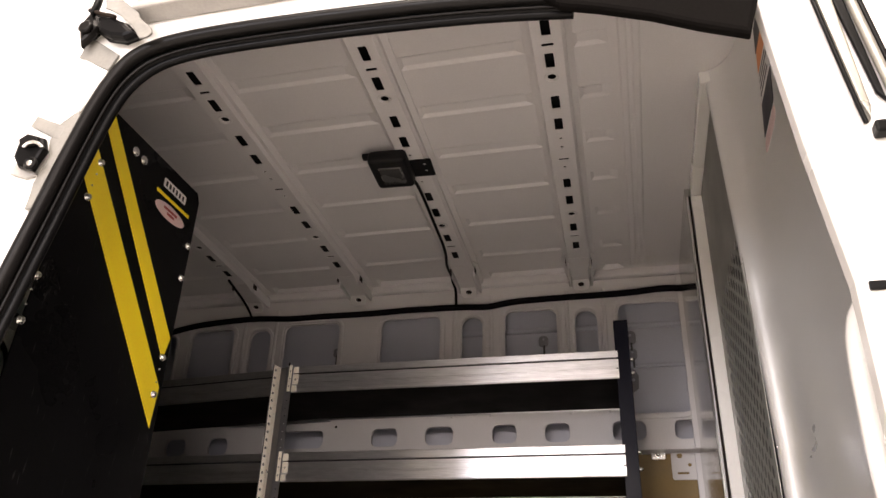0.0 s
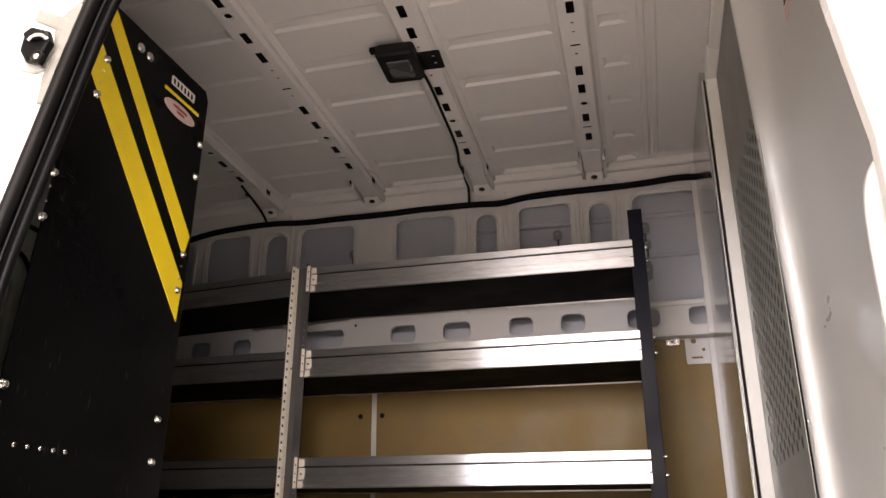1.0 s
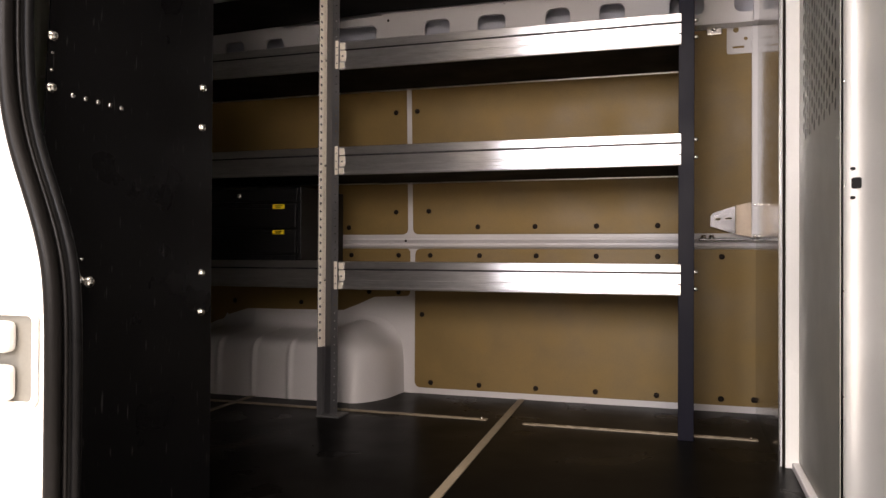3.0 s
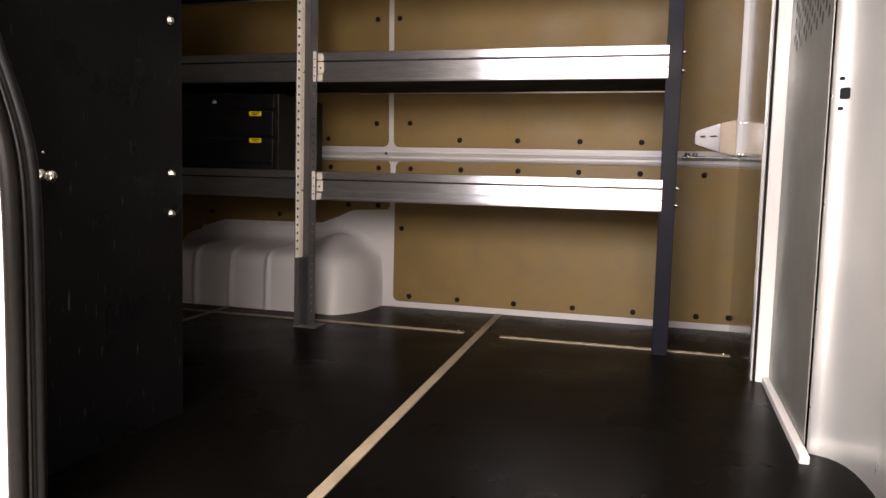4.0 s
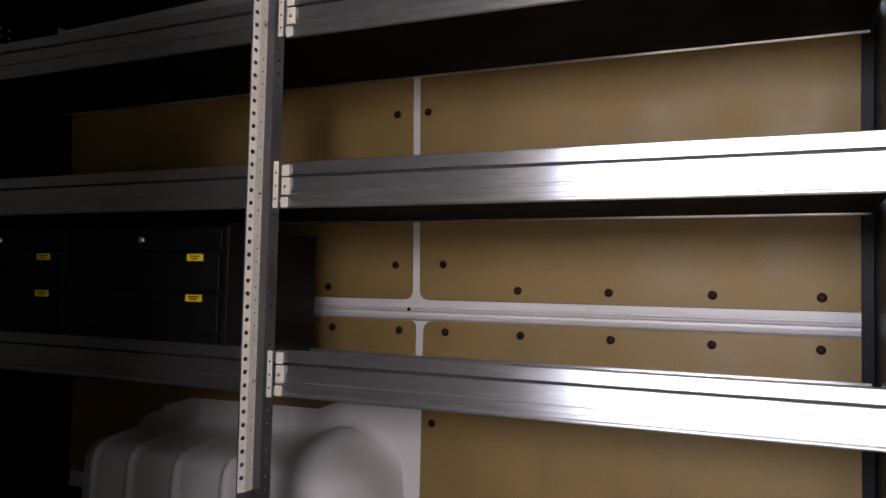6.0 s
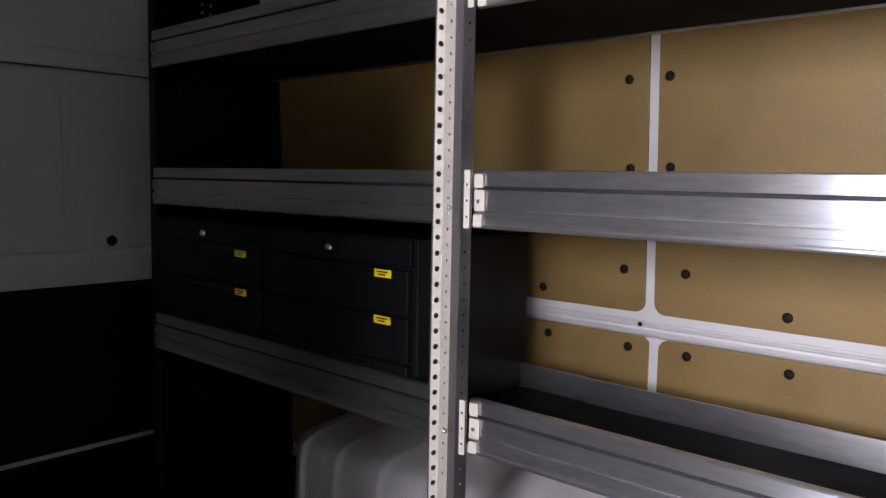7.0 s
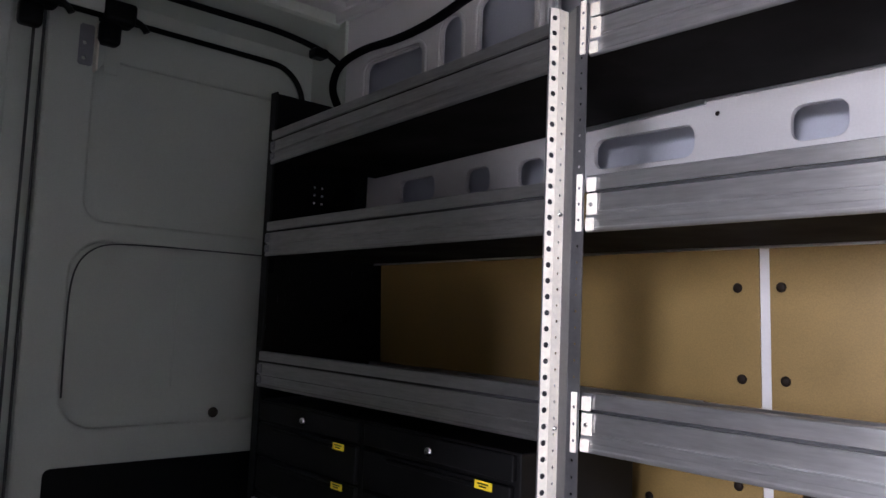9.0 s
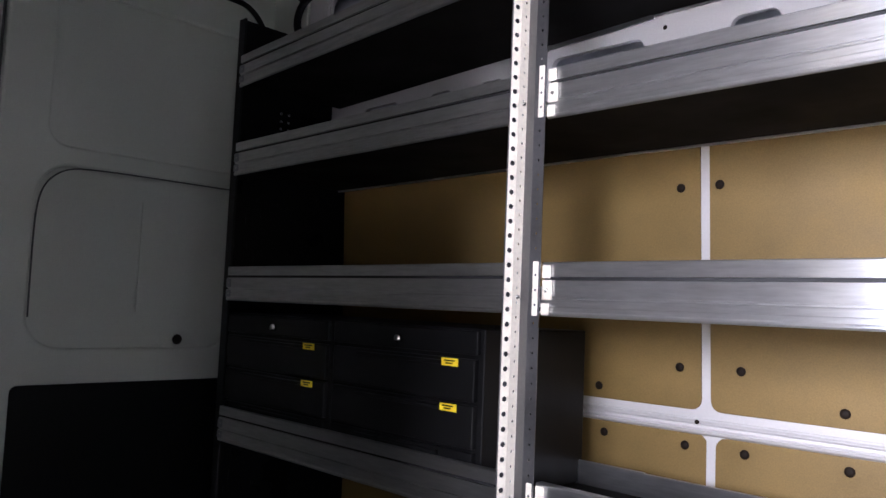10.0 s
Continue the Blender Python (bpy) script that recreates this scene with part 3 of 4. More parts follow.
part("post_seal", tube([(1.281, -0.203, 0.0), (1.281, -0.203, 0.9), (1.281, -0.203, 1.90)], 0.0022, False, 1), PLUG, bulk)
part("post_bead", tube([(1.2765, -0.199, 0.0), (1.2765, -0.199, 0.9), (1.2765, -0.199, 1.90)], 0.0022, False, 1), PAINT, bulk)
DX = 1.317
DOOR_Y0, DOOR_Y1, DOOR_Z0, DOOR_Z1 = -0.705, -0.275, 0.80, 1.520
field = [(DOOR_Y0, DOOR_Z0), (DOOR_Y0, DOOR_Z1), (DOOR_Y1, DOOR_Z1), (DOOR_Y1, DOOR_Z0)]
pdoor = part("bulkhead_door", plate([(-0.7365, 0.030), (-0.2125, 0.030), (-0.2125, 1.925), (-0.7365, 1.925)], [field], 0.002, 0.0006), PERF, bulk, "grey sheet metal door with perforated window", m=on_side(DX) @ Matrix.Diagonal((1, 1, -1, 1)))
bm = bmesh.new()
COLS, PITCH = 14, 0.0369
for c in range(COLS):
    y0, y1 = (DOOR_Y0 - 0.001 + (DOOR_Y1 - DOOR_Y0 + 0.002) * k / COLS for k in (c, c + 1))
    z = DOOR_Z0 - 0.001 + (PITCH / 2 if c % 2 else 0)
    if c % 2:
        cell(bm, y0, DOOR_Z0 - 0.001, y1, z, None, 0.0008)
    while z + PITCH < DOOR_Z1:
        cell(bm, y0, z, y1, z + PITCH, ((y0 + y1) / 2, z + PITCH / 2, 0.0118, 0.0135), 0.0008)
        z += PITCH
    cell(bm, y0, z, y1, DOOR_Z1 + 0.001, None, 0.0008)
part("perforated_field", bm, PERF, pdoor, "perforated window field", m=pose(0, 0, 0.0013))
# Black sheet close behind the holes, in place of the unlit cab.
part("cab_shade_sheet", box(DX + 0.0195, DOOR_Y0 - 0.03, DOOR_Z0 - 0.03, DX + 0.0205, DOOR_Y1 + 0.03, DOOR_Z1 + 0.03, 0), BLACK, bulk, "black sheet standing in for the unlit cab behind the perforations")
part("door_sill", box(1.299, -0.80, 0.0, 1.3165, -0.2125, 0.029, 0.003), PAINT, bulk, "pale metal sill")
wing = [(1.330, -0.7215), (1.3225, -0.7255), (1.322, -0.732), (1.327, -0.7375), (1.338, -0.742), (1.352, -0.750), (1.365, -0.764), (1.376, -0.786), (1.384, -0.815), (1.390, -0.86), (1.393, -0.90), (1.394, -1.02), (1.392, -1.10), (1.385, -1.22), (1.360, -1.33), (1.316, -1.425)]
LEVELS = (0.0, 1.05, 1.25, 1.45, 1.65, 1.80, 1.93)


def lean(z):
    """How far the bulkhead leans back over the load floor at height z."""
    return -0.026 * max(0.0, (z - 1.0) / 0.93) ** 1.2


bm = bmesh.new()
cols = [[bm.verts.new((x + dx + lean(z), y, z)) for z in LEVELS] for dx in (0, 0.012) for x, y in wing]
n = len(wing)
for off in (0, n):
    for k in range(n - 1):
        for j in range(len(LEVELS) - 1):
            bm.faces.new((cols[off + k][j], cols[off + k + 1][j], cols[off + k + 1][j + 1], cols[off + k][j + 1])).smooth = True
for j in range(len(LEVELS) - 1):
    bm.faces.new((cols[0][j], cols[0][j + 1], cols[n][j + 1], cols[n][j]))
bmesh.ops.recalc_face_normals(bm, faces=bm.faces[:])
wingob = part("wing_panel", bm, WING, bulk, "rolled grey sheet metal wing beside the side door")
for z in (0.10, 0.28, 0.47, 0.66, 0.85, 1.04, 1.23, 1.42):
    part("rivet", STUD, None, bulk, m=pose(1.3235 + lean(z), -0.731, z, 90, 0, 0) @ Matrix.Diagonal((0.6, 0.6, 0.6, 1)))
# Unseen black wall, added so that no light comes through the cab.
part("cab_back", box(1.9, -1.40, 0.0, 1.95, 0.44, 1.93, 0.002), BLACK, bulk, "black wall standing in for the unlit cab")

for y, z in ((0.306, 1.234), (0.115, 1.202)):
    part("screw", to_mesh(lathe([(0.012, 0), (0.011, 0.003), (0.005, 0.004)], 10), DULL), None, bulk, m=pose(1.280, y, z, 0, -90, 0))

# rear doors
rear = thing("rear_doors", "closed grey-white painted steel rear doors with black lower trim", "rear doors", kind="structure")
part("door_skin", box(-1.66, -1.42, -0.03, -1.63, 0.50, 1.93, 0.002), REARPAINT, rear)
for s in (1, -1):
    def flip(pts):
        return pts if s > 0 else [(-0.94 - u, v) for u, v in pts][::-1]
    leaf = part("door_leaf", plate(flip(rrect(-0.425, 0.0, 0.455, 1.86, 0.04)), [flip(rrect(-0.315, 0.63, 0.34, 1.166, 0.10, 6)), flip(rrect(-0.29, 1.225, 0.34, 1.70, 0.06, 6))], 0.022, 0.009), REARPAINT, rear, m=on_side(-1.612))
    part("recess_panel", plate(flip(rrect(-0.34, 0.60, 0.38, 1.74, 0.05)), [rrect(*((0.006, 0.74, 0.013, 1.09) if s > 0 else (-0.953, 0.74, -0.946, 1.09)), 0.002, 2)], 0.006, 0.002), REARPAINT, leaf, m=pose(0, 0, -0.016))
    part("lower_trim", plate(flip(rrect(-0.345, 0.03, 0.44, 0.528, 0.02)), [], 0.008, 0.003), BLACK, leaf, "black lower door trim", m=pose(0, 0, 0.0225))
    part("door_plug", to_mesh(lathe([(0.017, 0), (0.016, 0.003), (0.008, 0.005)]), PLUG), None, leaf, m=pose(0.150 if s > 0 else -1.09, 0.656, 0.0065))
# Dark line drawn in for the shade along the recess edge.
part("recess_shade_line", tube([(-1.590, u, v) for u, v in ((-0.312, 0.72), (-0.315, 0.95), (-0.313, 1.04), (-0.296, 1.11), (-0.245, 1.155), (-0.18, 1.166), (0.0, 1.167), (0.335, 1.167))], 0.0026, False, 1), DULL, rear, "thin dark line giving the shade of the recess edge")
for y in (-0.432, -0.458):
    part("leaf_seal", tube([(-1.603, y, 0.02), (-1.603, y, 0.9), (-1.603, y, 1.84)], 0.0042, False, 2), DULL, rear, "dark rubber seal between the leaves")
header = [(-1.62, 1.862), (-1.545, 1.862), (-1.525, 1.866), (-1.31, 1.897), (-1.298, 1.903), (-1.295, 1.95), (-1.62, 1.95)]
part("rear_header", placed(plate(header, (), 1.86, 0.003), pose(0, 0.445, 0, 90, 0, 0)), REARPAINT, rear, "sloping painted header over the rear doors")
frame_hole = rrect(-1.325, -0.02, 0.385, 1.82, 0.13, 8)
part("rear_frame", plate([(-1.42, -0.03), (-1.42, 1.95), (0.47, 1.95), (0.47, -0.03)], [frame_hole], 0.05, 0.01), REARPAINT, rear, m=on_side(-1.59))
part("rear_seal", tube([(-1.555, u, v) for u, v in rrect(-1.325, 0.0, 0.385, 1.82, 0.13, 5)], 0.011, True, 3), RUBBER, rear, "black rubber rear door seal")
for y in (-0.25, -0.46):
    latch = part("latch", box(-1.60, y - 0.045, 1.80, -1.53, y + 0.05, 1.875, 0.016, 3), BLACK, rear, "black upper door latch")
    part("latch_nose", box(-1.585, y - 0.050, 1.735, -1.54, y + 0.012, 1.805, 0.014, 3), BLACK, latch)
    part("latch_lever", tube([(-1.56, y + 0.03, 1.83), (-1.53, y + 0.06, 1.82), (-1.525, y + 0.075, 1.79)], 0.010, False, 2), BLACK, latch)
part("latch_bracket", plate(rrect(-0.342, 1.67, -0.302, 1.79, 0.008), [disc(-0.327, 1.690, 0.006), disc(-0.327, 1.735, 0.006)], 0.006), TABGREY, rear, "bright latch bracket", m=on_side(-1.5895))
part("bracket_lip", box(-1.59, -0.300, 1.655, -1.560, -0.294, 1.80, 0.001), ZINC, rear, "bright latch bracket lip")
part("bracket_wing", plate(rrect(-0.270, 1.66, -0.225, 1.765, 0.006), (), 0.004), REARPAINT, rear, m=on_side(-1.5895))

# ---- things: shelving ----
def end_panel(name, label, x, y_front, side_sign, height=1.58, group="shelf end panels", m=None):
    """A black shelf end panel, cut to the wall's slope, with a folded front edge. side_sign +1: the depth runs to +y."""
    pts = [(0, FZ), (0, height - 0.02), (0.012, height), (0.330, height), (0.352, height - 0.04), (0.385, 1.40), (0.425, 0.80), (0.44, 0.04), (0.435, FZ)]
    pts = [(y_front + side_sign * u, v) for u, v in pts]
    ob = part(name, plate(pts, (), 0.004, 0.001), SCUFF, m=on_side(x))
    tagged(ob, label, "shelf end panel", group)
    return ob


# the passenger-side end panel with yellow stripes
pan = end_panel("shelf_end_panel", "black steel shelf end panel with two yellow diagonal stripes", 0.132, -0.930, -1, 1.60)
part("front_fold", box(-0.947, FZ, -0.032, -0.930, 1.58, 0.0005, 0.002), BLACK, pan)
part("stripe", plate([(-1.262, 1.598), (-1.279, 1.566), (-0.951, 1.197), (-0.937, 1.247)], (), 0.0012, 0.0003), YELLOW, pan, "yellow diagonal stripe", m=pose(0, 0, 0.0042))
part("stripe", plate([(-1.291, 1.516), (-1.306, 1.445), (-0.948, 1.057), (-0.942, 1.141)], (), 0.0012, 0.0003), YELLOW, pan, "yellow diagonal stripe", m=pose(0, 0, 0.0042))
for y, z in ((-1.331, 1.212), (-1.337, 1.131), (-0.943, 1.463), (-0.945, 1.384), (-1.260, 1.477), (-1.270, 1.397), (-0.953, 1.201), (-0.957, 1.122), (-0.967, 0.860), (-0.969, 0.781), (-0.967, 0.494), (-0.968, 0.417), (-1.346, 0.860), (-1.348, 0.781)):
    part("bolt", BOLT, None, pan, m=pose(y, z, 0.004))
for y, z in ((-1.333, 1.186), (-1.335, 1.159), (-1.2635, 1.450), (-1.2665, 1.424), (-0.9545, 1.175), (-0.956, 1.148), (-1.3465, 0.834), (-1.3475, 0.808), (-1.283, 0.522), (-1.305, 0.524)):
    part("small_stud", STUD, None, pan, m=pose(y, z, 0.004) @ Matrix.Diagonal((0.55, 0.55, 0.6, 1)))
for k in range(5):
    part("stud", STUD, None, pan, m=pose(-1.306 + 0.027 * k, 0.777, 0.004))
for y, z in ((-1.181, 1.555), (-1.152, 1.553), (-1.281, 0.486), (-1.303, 0.488)):
    part("knob", KNOB, None, pan, "bright domed knob", m=pose(y, z, 0.004) @ Matrix.Diagonal((0.62, 0.62, 0.5 if z > 1 else 1, 1)))
part("maker_label", plate(rrect(-1.068, 1.545, -0.982, 1.566, 0.003), [rrect(-1.061 + 0.0128 * k, 1.549, -1.0535 + 0.0128 * k, 1.562, 0.001, 1) for k in range(6)], 0.0008, 0.0002), WHITEINK, pan, "small white printed label", m=pose(0, 0, 0.0042))
part("label_line", plate(rrect(-1.086, 1.523, -0.960, 1.531, 0.001), (), 0.0008, 0.0002), YELLOW, pan, "thin yellow printed line", m=pose(0, 0, 0.0042))
part("oval_label", plate([(-1.027 + 0.056 * math.cos(a * math.pi / 12), 1.498 + 0.017 * math.sin(a * math.pi / 12)) for a in range(24)], (), 0.0008, 0.0002), PINKINK, pan, "pale oval printed label", m=pose(0, 0, 0.0042))
for a, b, z in ((-1.052, -1.002, 1.500), (-1.038, -1.01, 1.491)):
    part("print_bar", plate(rrect(a, z, b, z + 0.006, 0.001, 1), (), 0.0006, 0.0001), REDINK, pan, m=pose(0, 0, 0.0048))

# the driver-side unit: end panels
rp = end_panel("shelf_end_panel", "black steel shelf end panel standing on the van floor", 1.048, 0.0, 1, 1.60)
part("front_fold", box(-0.0025, FZ, -0.019, 0.004, 1.602, 0.024, 0.0015), STEELDARK, rp)
part("back_fold", plate([(0.430, FZ), (0.438, FZ), (0.424, 0.80), (0.385, 1.39), (0.378, 1.39), (0.416, 0.80)], (), 0.022, 0.001), BLACK, rp, m=pose(0, 0, -0.0225))
for z in (1.478, 1.435, 1.200, 1.152, 0.862, 0.812, 0.488, 0.440):
    part("bolt", BOLT, None, rp, m=pose(0.0105, z, 0.004) @ Matrix.Diagonal((0.95, 0.95, 3.9, 1)))
for z in (1.500, 1.430, 1.360):
    part("washer", to_mesh(lathe([(0.015, 0), (0.015, 0.002), (0.007, 0.004), (0.007, 0.010), (0.003, 0.011)], 12), CHROME), None, rp, m=pose(0.20, z, 0.004))
lp = end_panel("shelf_end_panel", "black steel shelf end panel near the rear door", -1.112, 0.03, 1, 1.575)
part("front_fold", box(0.028, FZ, -0.012, 0.034, 1.575, 0.02, 0.0015), BLACK, lp)
for k in range(3):
    for j in range(2):
        part("stud", STUD, None, lp, m=pose(0.17 + 0.025 * j, 1.29 + 0.022 * k, 0.004))

# punched centre upright
post = thing("shelf_upright", "galvanised punched steel shelf upright standing on the floor", "shelf upright")
H = 1.50
PA, PB, PC, PD, PE = (-0.072, -0.042), (-0.066, -0.029), (-0.065, -0.004), (-0.036, -0.017), (-0.015, -0.015)
LOW_Z = 0.237
for name, p, q, r, first in (("front_flange", PA, PB, 0.0048, 0.0275), ("side_flange", PB, PC, 0.0028, 0.040)):
    w = math.dist(p, q)
    part(name, punched_strip(w, H - LOW_Z, w * 0.52, r, first), ZINC, post, m=upright(p, q) @ pose(0, LOW_Z, 0))
    # Foot strip is unpunched; its darker grey carries the fall-off of light.
    part("plain_foot_strip", plate(rrect(0, FZ, w, LOW_Z, 0.001, 1), (), 0.002, 0.0004), DULL, post, "plain lower strip, greyer where the light falls off", m=upright(p, q))
# Web and rear flange have their shade in the material colour.
part("web", plate(rrect(0, FZ, math.dist(PC, PD), H, 0.001, 1), (), 0.002, 0.0004), SHADEZINC, post, m=upright(PC, PD))
part("rear_flange", punched_strip(math.dist(PD, PE), H - FZ, 0.0105, 0.0022, 0.026), SHADEZINC, post, m=upright(PD, PE) @ pose(0, FZ, 0))
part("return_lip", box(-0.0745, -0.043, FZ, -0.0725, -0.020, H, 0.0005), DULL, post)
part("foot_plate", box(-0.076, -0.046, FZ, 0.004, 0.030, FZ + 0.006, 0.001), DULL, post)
for z in (0.45, 0.82, 1.16):
    part("bolt", BOLT, None, post, m=upright(PB, PC) @ pose(0.013, z, 0.002) @ Matrix.Diagonal((0.5, 0.5, 0.6, 1)))
part("cap_tab", box(-0.034, -0.014, H - 0.004, -0.030, -0.010, H + 0.016, 0.001), STEELDARK, post, "small dark tab on top")


# shelves: folded trays with a ribbed aluminium front lip
def shelf(x0, x1, z0, h, label, mat=ALU, tilt=0.0, turn=0.0):
    sh = thing("shelf", label, "shelf", "steel van shelves", m=pose(0, 0, z0, 0, -tilt, turn))
    # section of the lip in (y, z), front at y = 0
    sec = [(0.0, 0.0), (-0.003, 0.0005), (-0.0048, 0.003), (-0.0048, 0.006), (-0.0028, 0.0085), (-0.0028, 0.0155), (-0.0038, 0.0165), (-0.0038, 0.0270), (-0.0052, 0.0280), (-0.0052, 0.0296), (0.0010, 0.0302), (0.0010, 0.0328), (-0.0036, 0.0333), (-0.0030, 0.0605), (0.0048, 0.0607), (0.0048, 0.0673), (-0.003, 0.067), (-0.003, h - 0.002), (0.0, h), (0.012, h), (0.012, h - 0.004), (0.006, h - 0.005), (0.006, 0.004)]
    part("front_lip", plate([(y, z) for y, z in sec], (), x1 - x0, 0.0003), mat, sh, "ribbed brushed aluminium front lip", m=on_side(x0))
    # Dark strip laid in the lip groove to give its shade.
    part("groove_shade", box(x0 + 0.001, 0.0018, 0.0612, x1 - 0.001, 0.0046, 0.0668, 0), GROOVE, sh, "dark strip giving the shade of the lip groove")
    xe = -0.0201 if x1 < 0 else x1
    zt = 0.0125 if tilt > 1 else 0.006
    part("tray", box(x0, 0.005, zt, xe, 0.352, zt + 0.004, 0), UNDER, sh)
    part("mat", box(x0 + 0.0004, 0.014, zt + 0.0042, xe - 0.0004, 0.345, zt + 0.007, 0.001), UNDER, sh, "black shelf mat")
    part("back_lip", box(x0, 0.346, 0.002, xe, 0.352, 0.062, 0.0015), ALU, sh)
    part("back_hem", tube([(x0, 0.349, 0.004), ((x0 + xe) / 2, 0.349, 0.004), (xe, 0.349, 0.004)], 0.003, False, 1), ALU, sh)
    return sh


def clip(x, z0, sgn, h=0.088):
    """A folded end clip that holds a lip to an upright."""
    c = thing("shelf_clip", "small galvanised shelf end clip on the lip", "shelf clip", "shelf clips", m=pose(x, 0, z0))
    for u0, u1, v0, v1 in ((-0.013, 0.004, 0.064, 0.086), (-0.012, 0.007, 0.027, 0.061), (-0.014, 0.002, 0.002, 0.022)):
        part("tab", plate(rrect(u0, v0, u1, v1, 0.002, 2), (), 0.002, 0.0004), ZINC, c, m=pose(0, -0.006, 0, 90, 0, sgn * 3))
    part("clip_strip", plate(rrect(-0.0135, 0.0, -0.003, h, 0.001, 1), [disc(-0.0085, 0.018 + 0.0254 * k, 0.0026, 8) for k in range(3)], 0.002, 0.0004), ZINC, c, m=pose(-x, 0, 0) @ upright(PD, PE) @ pose(0.0215, 0, 0.0022))
    part("rivet", STUD, None, c, m=pose(-0.003, -0.008, 0.043, 90, 0, 0) @ Matrix.Diagonal((0.8, 0.8, 0.6, 1)))
    return c


RIGHT = ((0.421, 0.090), (0.789, 0.092), (1.130, 0.091), (1.416, 0.089))
LEFT = ((0.423, 0.090, 0.0), (0.791, 0.090, 0.0), (1.131, 0.090, 0.2), (1.412, 0.090, 2.2))
for z0, h in RIGHT:
    shelf(-0.020, 1.036, z0, h, "brushed aluminium van shelf with ribbed lip, empty")
    clip(-0.004, z0, 1, h)
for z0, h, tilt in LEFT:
    sh = shelf(-1.075, -0.076, z0, h, "aluminium van shelf with ribbed lip near the rear, darkened for shade", SHADEALU, tilt, turn=-0.8)
    for v0, v1 in ((0.010, 0.028), (0.036, 0.058)):
        part("end_tab", plate(rrect(-1.072, v0, -1.050, v1, 0.002, 2), [rrect(-1.066, (v0 + v1) / 2 - 0.002, -1.056, (v0 + v1) / 2 + 0.002, 0.001, 1)], 0.002, 0.0004), TABGREY, sh, "small slotted end tab", m=on_wall(-0.0062))

# drawer cabinets on the lowest rear shelf
def drawer_cabinet(x0, label):
    cab = thing("drawer_cabinet", label, "drawer cabinet", "drawer cabinets", m=pose(x0, 0.028, 0.437))
    w = 0.455
    part("body", box(0.0, 0.004, 0.0, w, 0.335, 0.322, 0.003), BLACK, cab)
    for k in range(3):
        z0 = 0.012 + 0.086 * k
        dr = part("drawer", box(0.014, -0.008, z0, w - 0.014, 0.006, z0 + 0.080, 0.003), BLACK, cab)
        part("pull", box(0.10, -0.016, z0 + 0.066, w - 0.10, -0.006, z0 + 0.074, 0.002), BLACK, dr)
        if k > 0:
            lab = part("drawer_label", box(w - 0.100, -0.0096, z0 + 0.064, w - 0.056, -0.0082, z0 + 0.079, 0.0003), YELLOW, dr, "small yellow label")
            for j, (a, b) in enumerate(((0.008, 0.036), (0.012, 0.030))):
                part("print_bar", box(w - 0.100 + a, -0.0101, z0 + 0.073 - 0.005 * j, w - 0.100 + b, -0.0098, z0 + 0.0755 - 0.005 * j, 0), BLACK, lab)
    part("top_rail", box(0.010, -0.006, 0.272, w - 0.010, 0.006, 0.318, 0.003), BLACK, cab)
    part("lock", lathe([(0.010, 0), (0.010, 0.006), (0.007, 0.010), (0.003, 0.0105)]), CHROME, cab, "bright lock barrel", m=pose(w / 2, -0.006, 0.292, 90, 0, 0))
    return cab


drawer_cabinet(-0.628, "black steel drawer cabinet with yellow labels on the shelf")
drawer_cabinet(-1.084, "black steel drawer cabinet beside the rear end panel")

# ---- roof lamp and cables ----
lamp = thing("roof_lamp", "black roof lamp with grey lens bolted to a roof bow", "roof lamp", m=pose(0.462, -0.540, 1.905, 0, 0, 3))
part("housing", box(-0.056, -0.072, -0.042, 0.054, 0.074, 0.0, 0.014, 3), BLACK, lamp)
part("lens", box(-0.032, -0.040, -0.045, 0.036, 0.046, -0.036, 0.006, 3), LENS, lamp, "frosted grey lens")
part("bracket", plate(rrect(0.048, -0.012, 0.112, 0.072, 0.006), [disc(0.09, 0.045, 0.005), disc(0.09, 0.012, 0.005)], 0.004), BLACK, lamp, m=pose(0, 0, -0.006))
part("ear", box(-0.072, -0.064, -0.018, -0.048, -0.044, -0.004, 0.003), BLACK, lamp)
wire = [(0.505, -0.470, 1.886), (0.508, -0.440, 1.893), (0.502, -0.334, 1.898), (0.494, -0.174, 1.899), (0.490, -0.054, 1.899), (0.480, 0.051, 1.898), (0.463, 0.110, 1.900), (0.459, 0.163, 1.902), (0.462, 0.215, 1.899), (0.452, 0.262, 1.896), (0.456, 0.300, 1.890), (0.453, 0.318, 1.872), (0.4525, 0.326, 1.845), (0.4525, 0.329, 1.82)]
part("cable", tube([lamp.matrix_basis.inverted() @ Vector(p) for p in wire], 0.005, False, 2), RUBBER, lamp, "thin black cable")
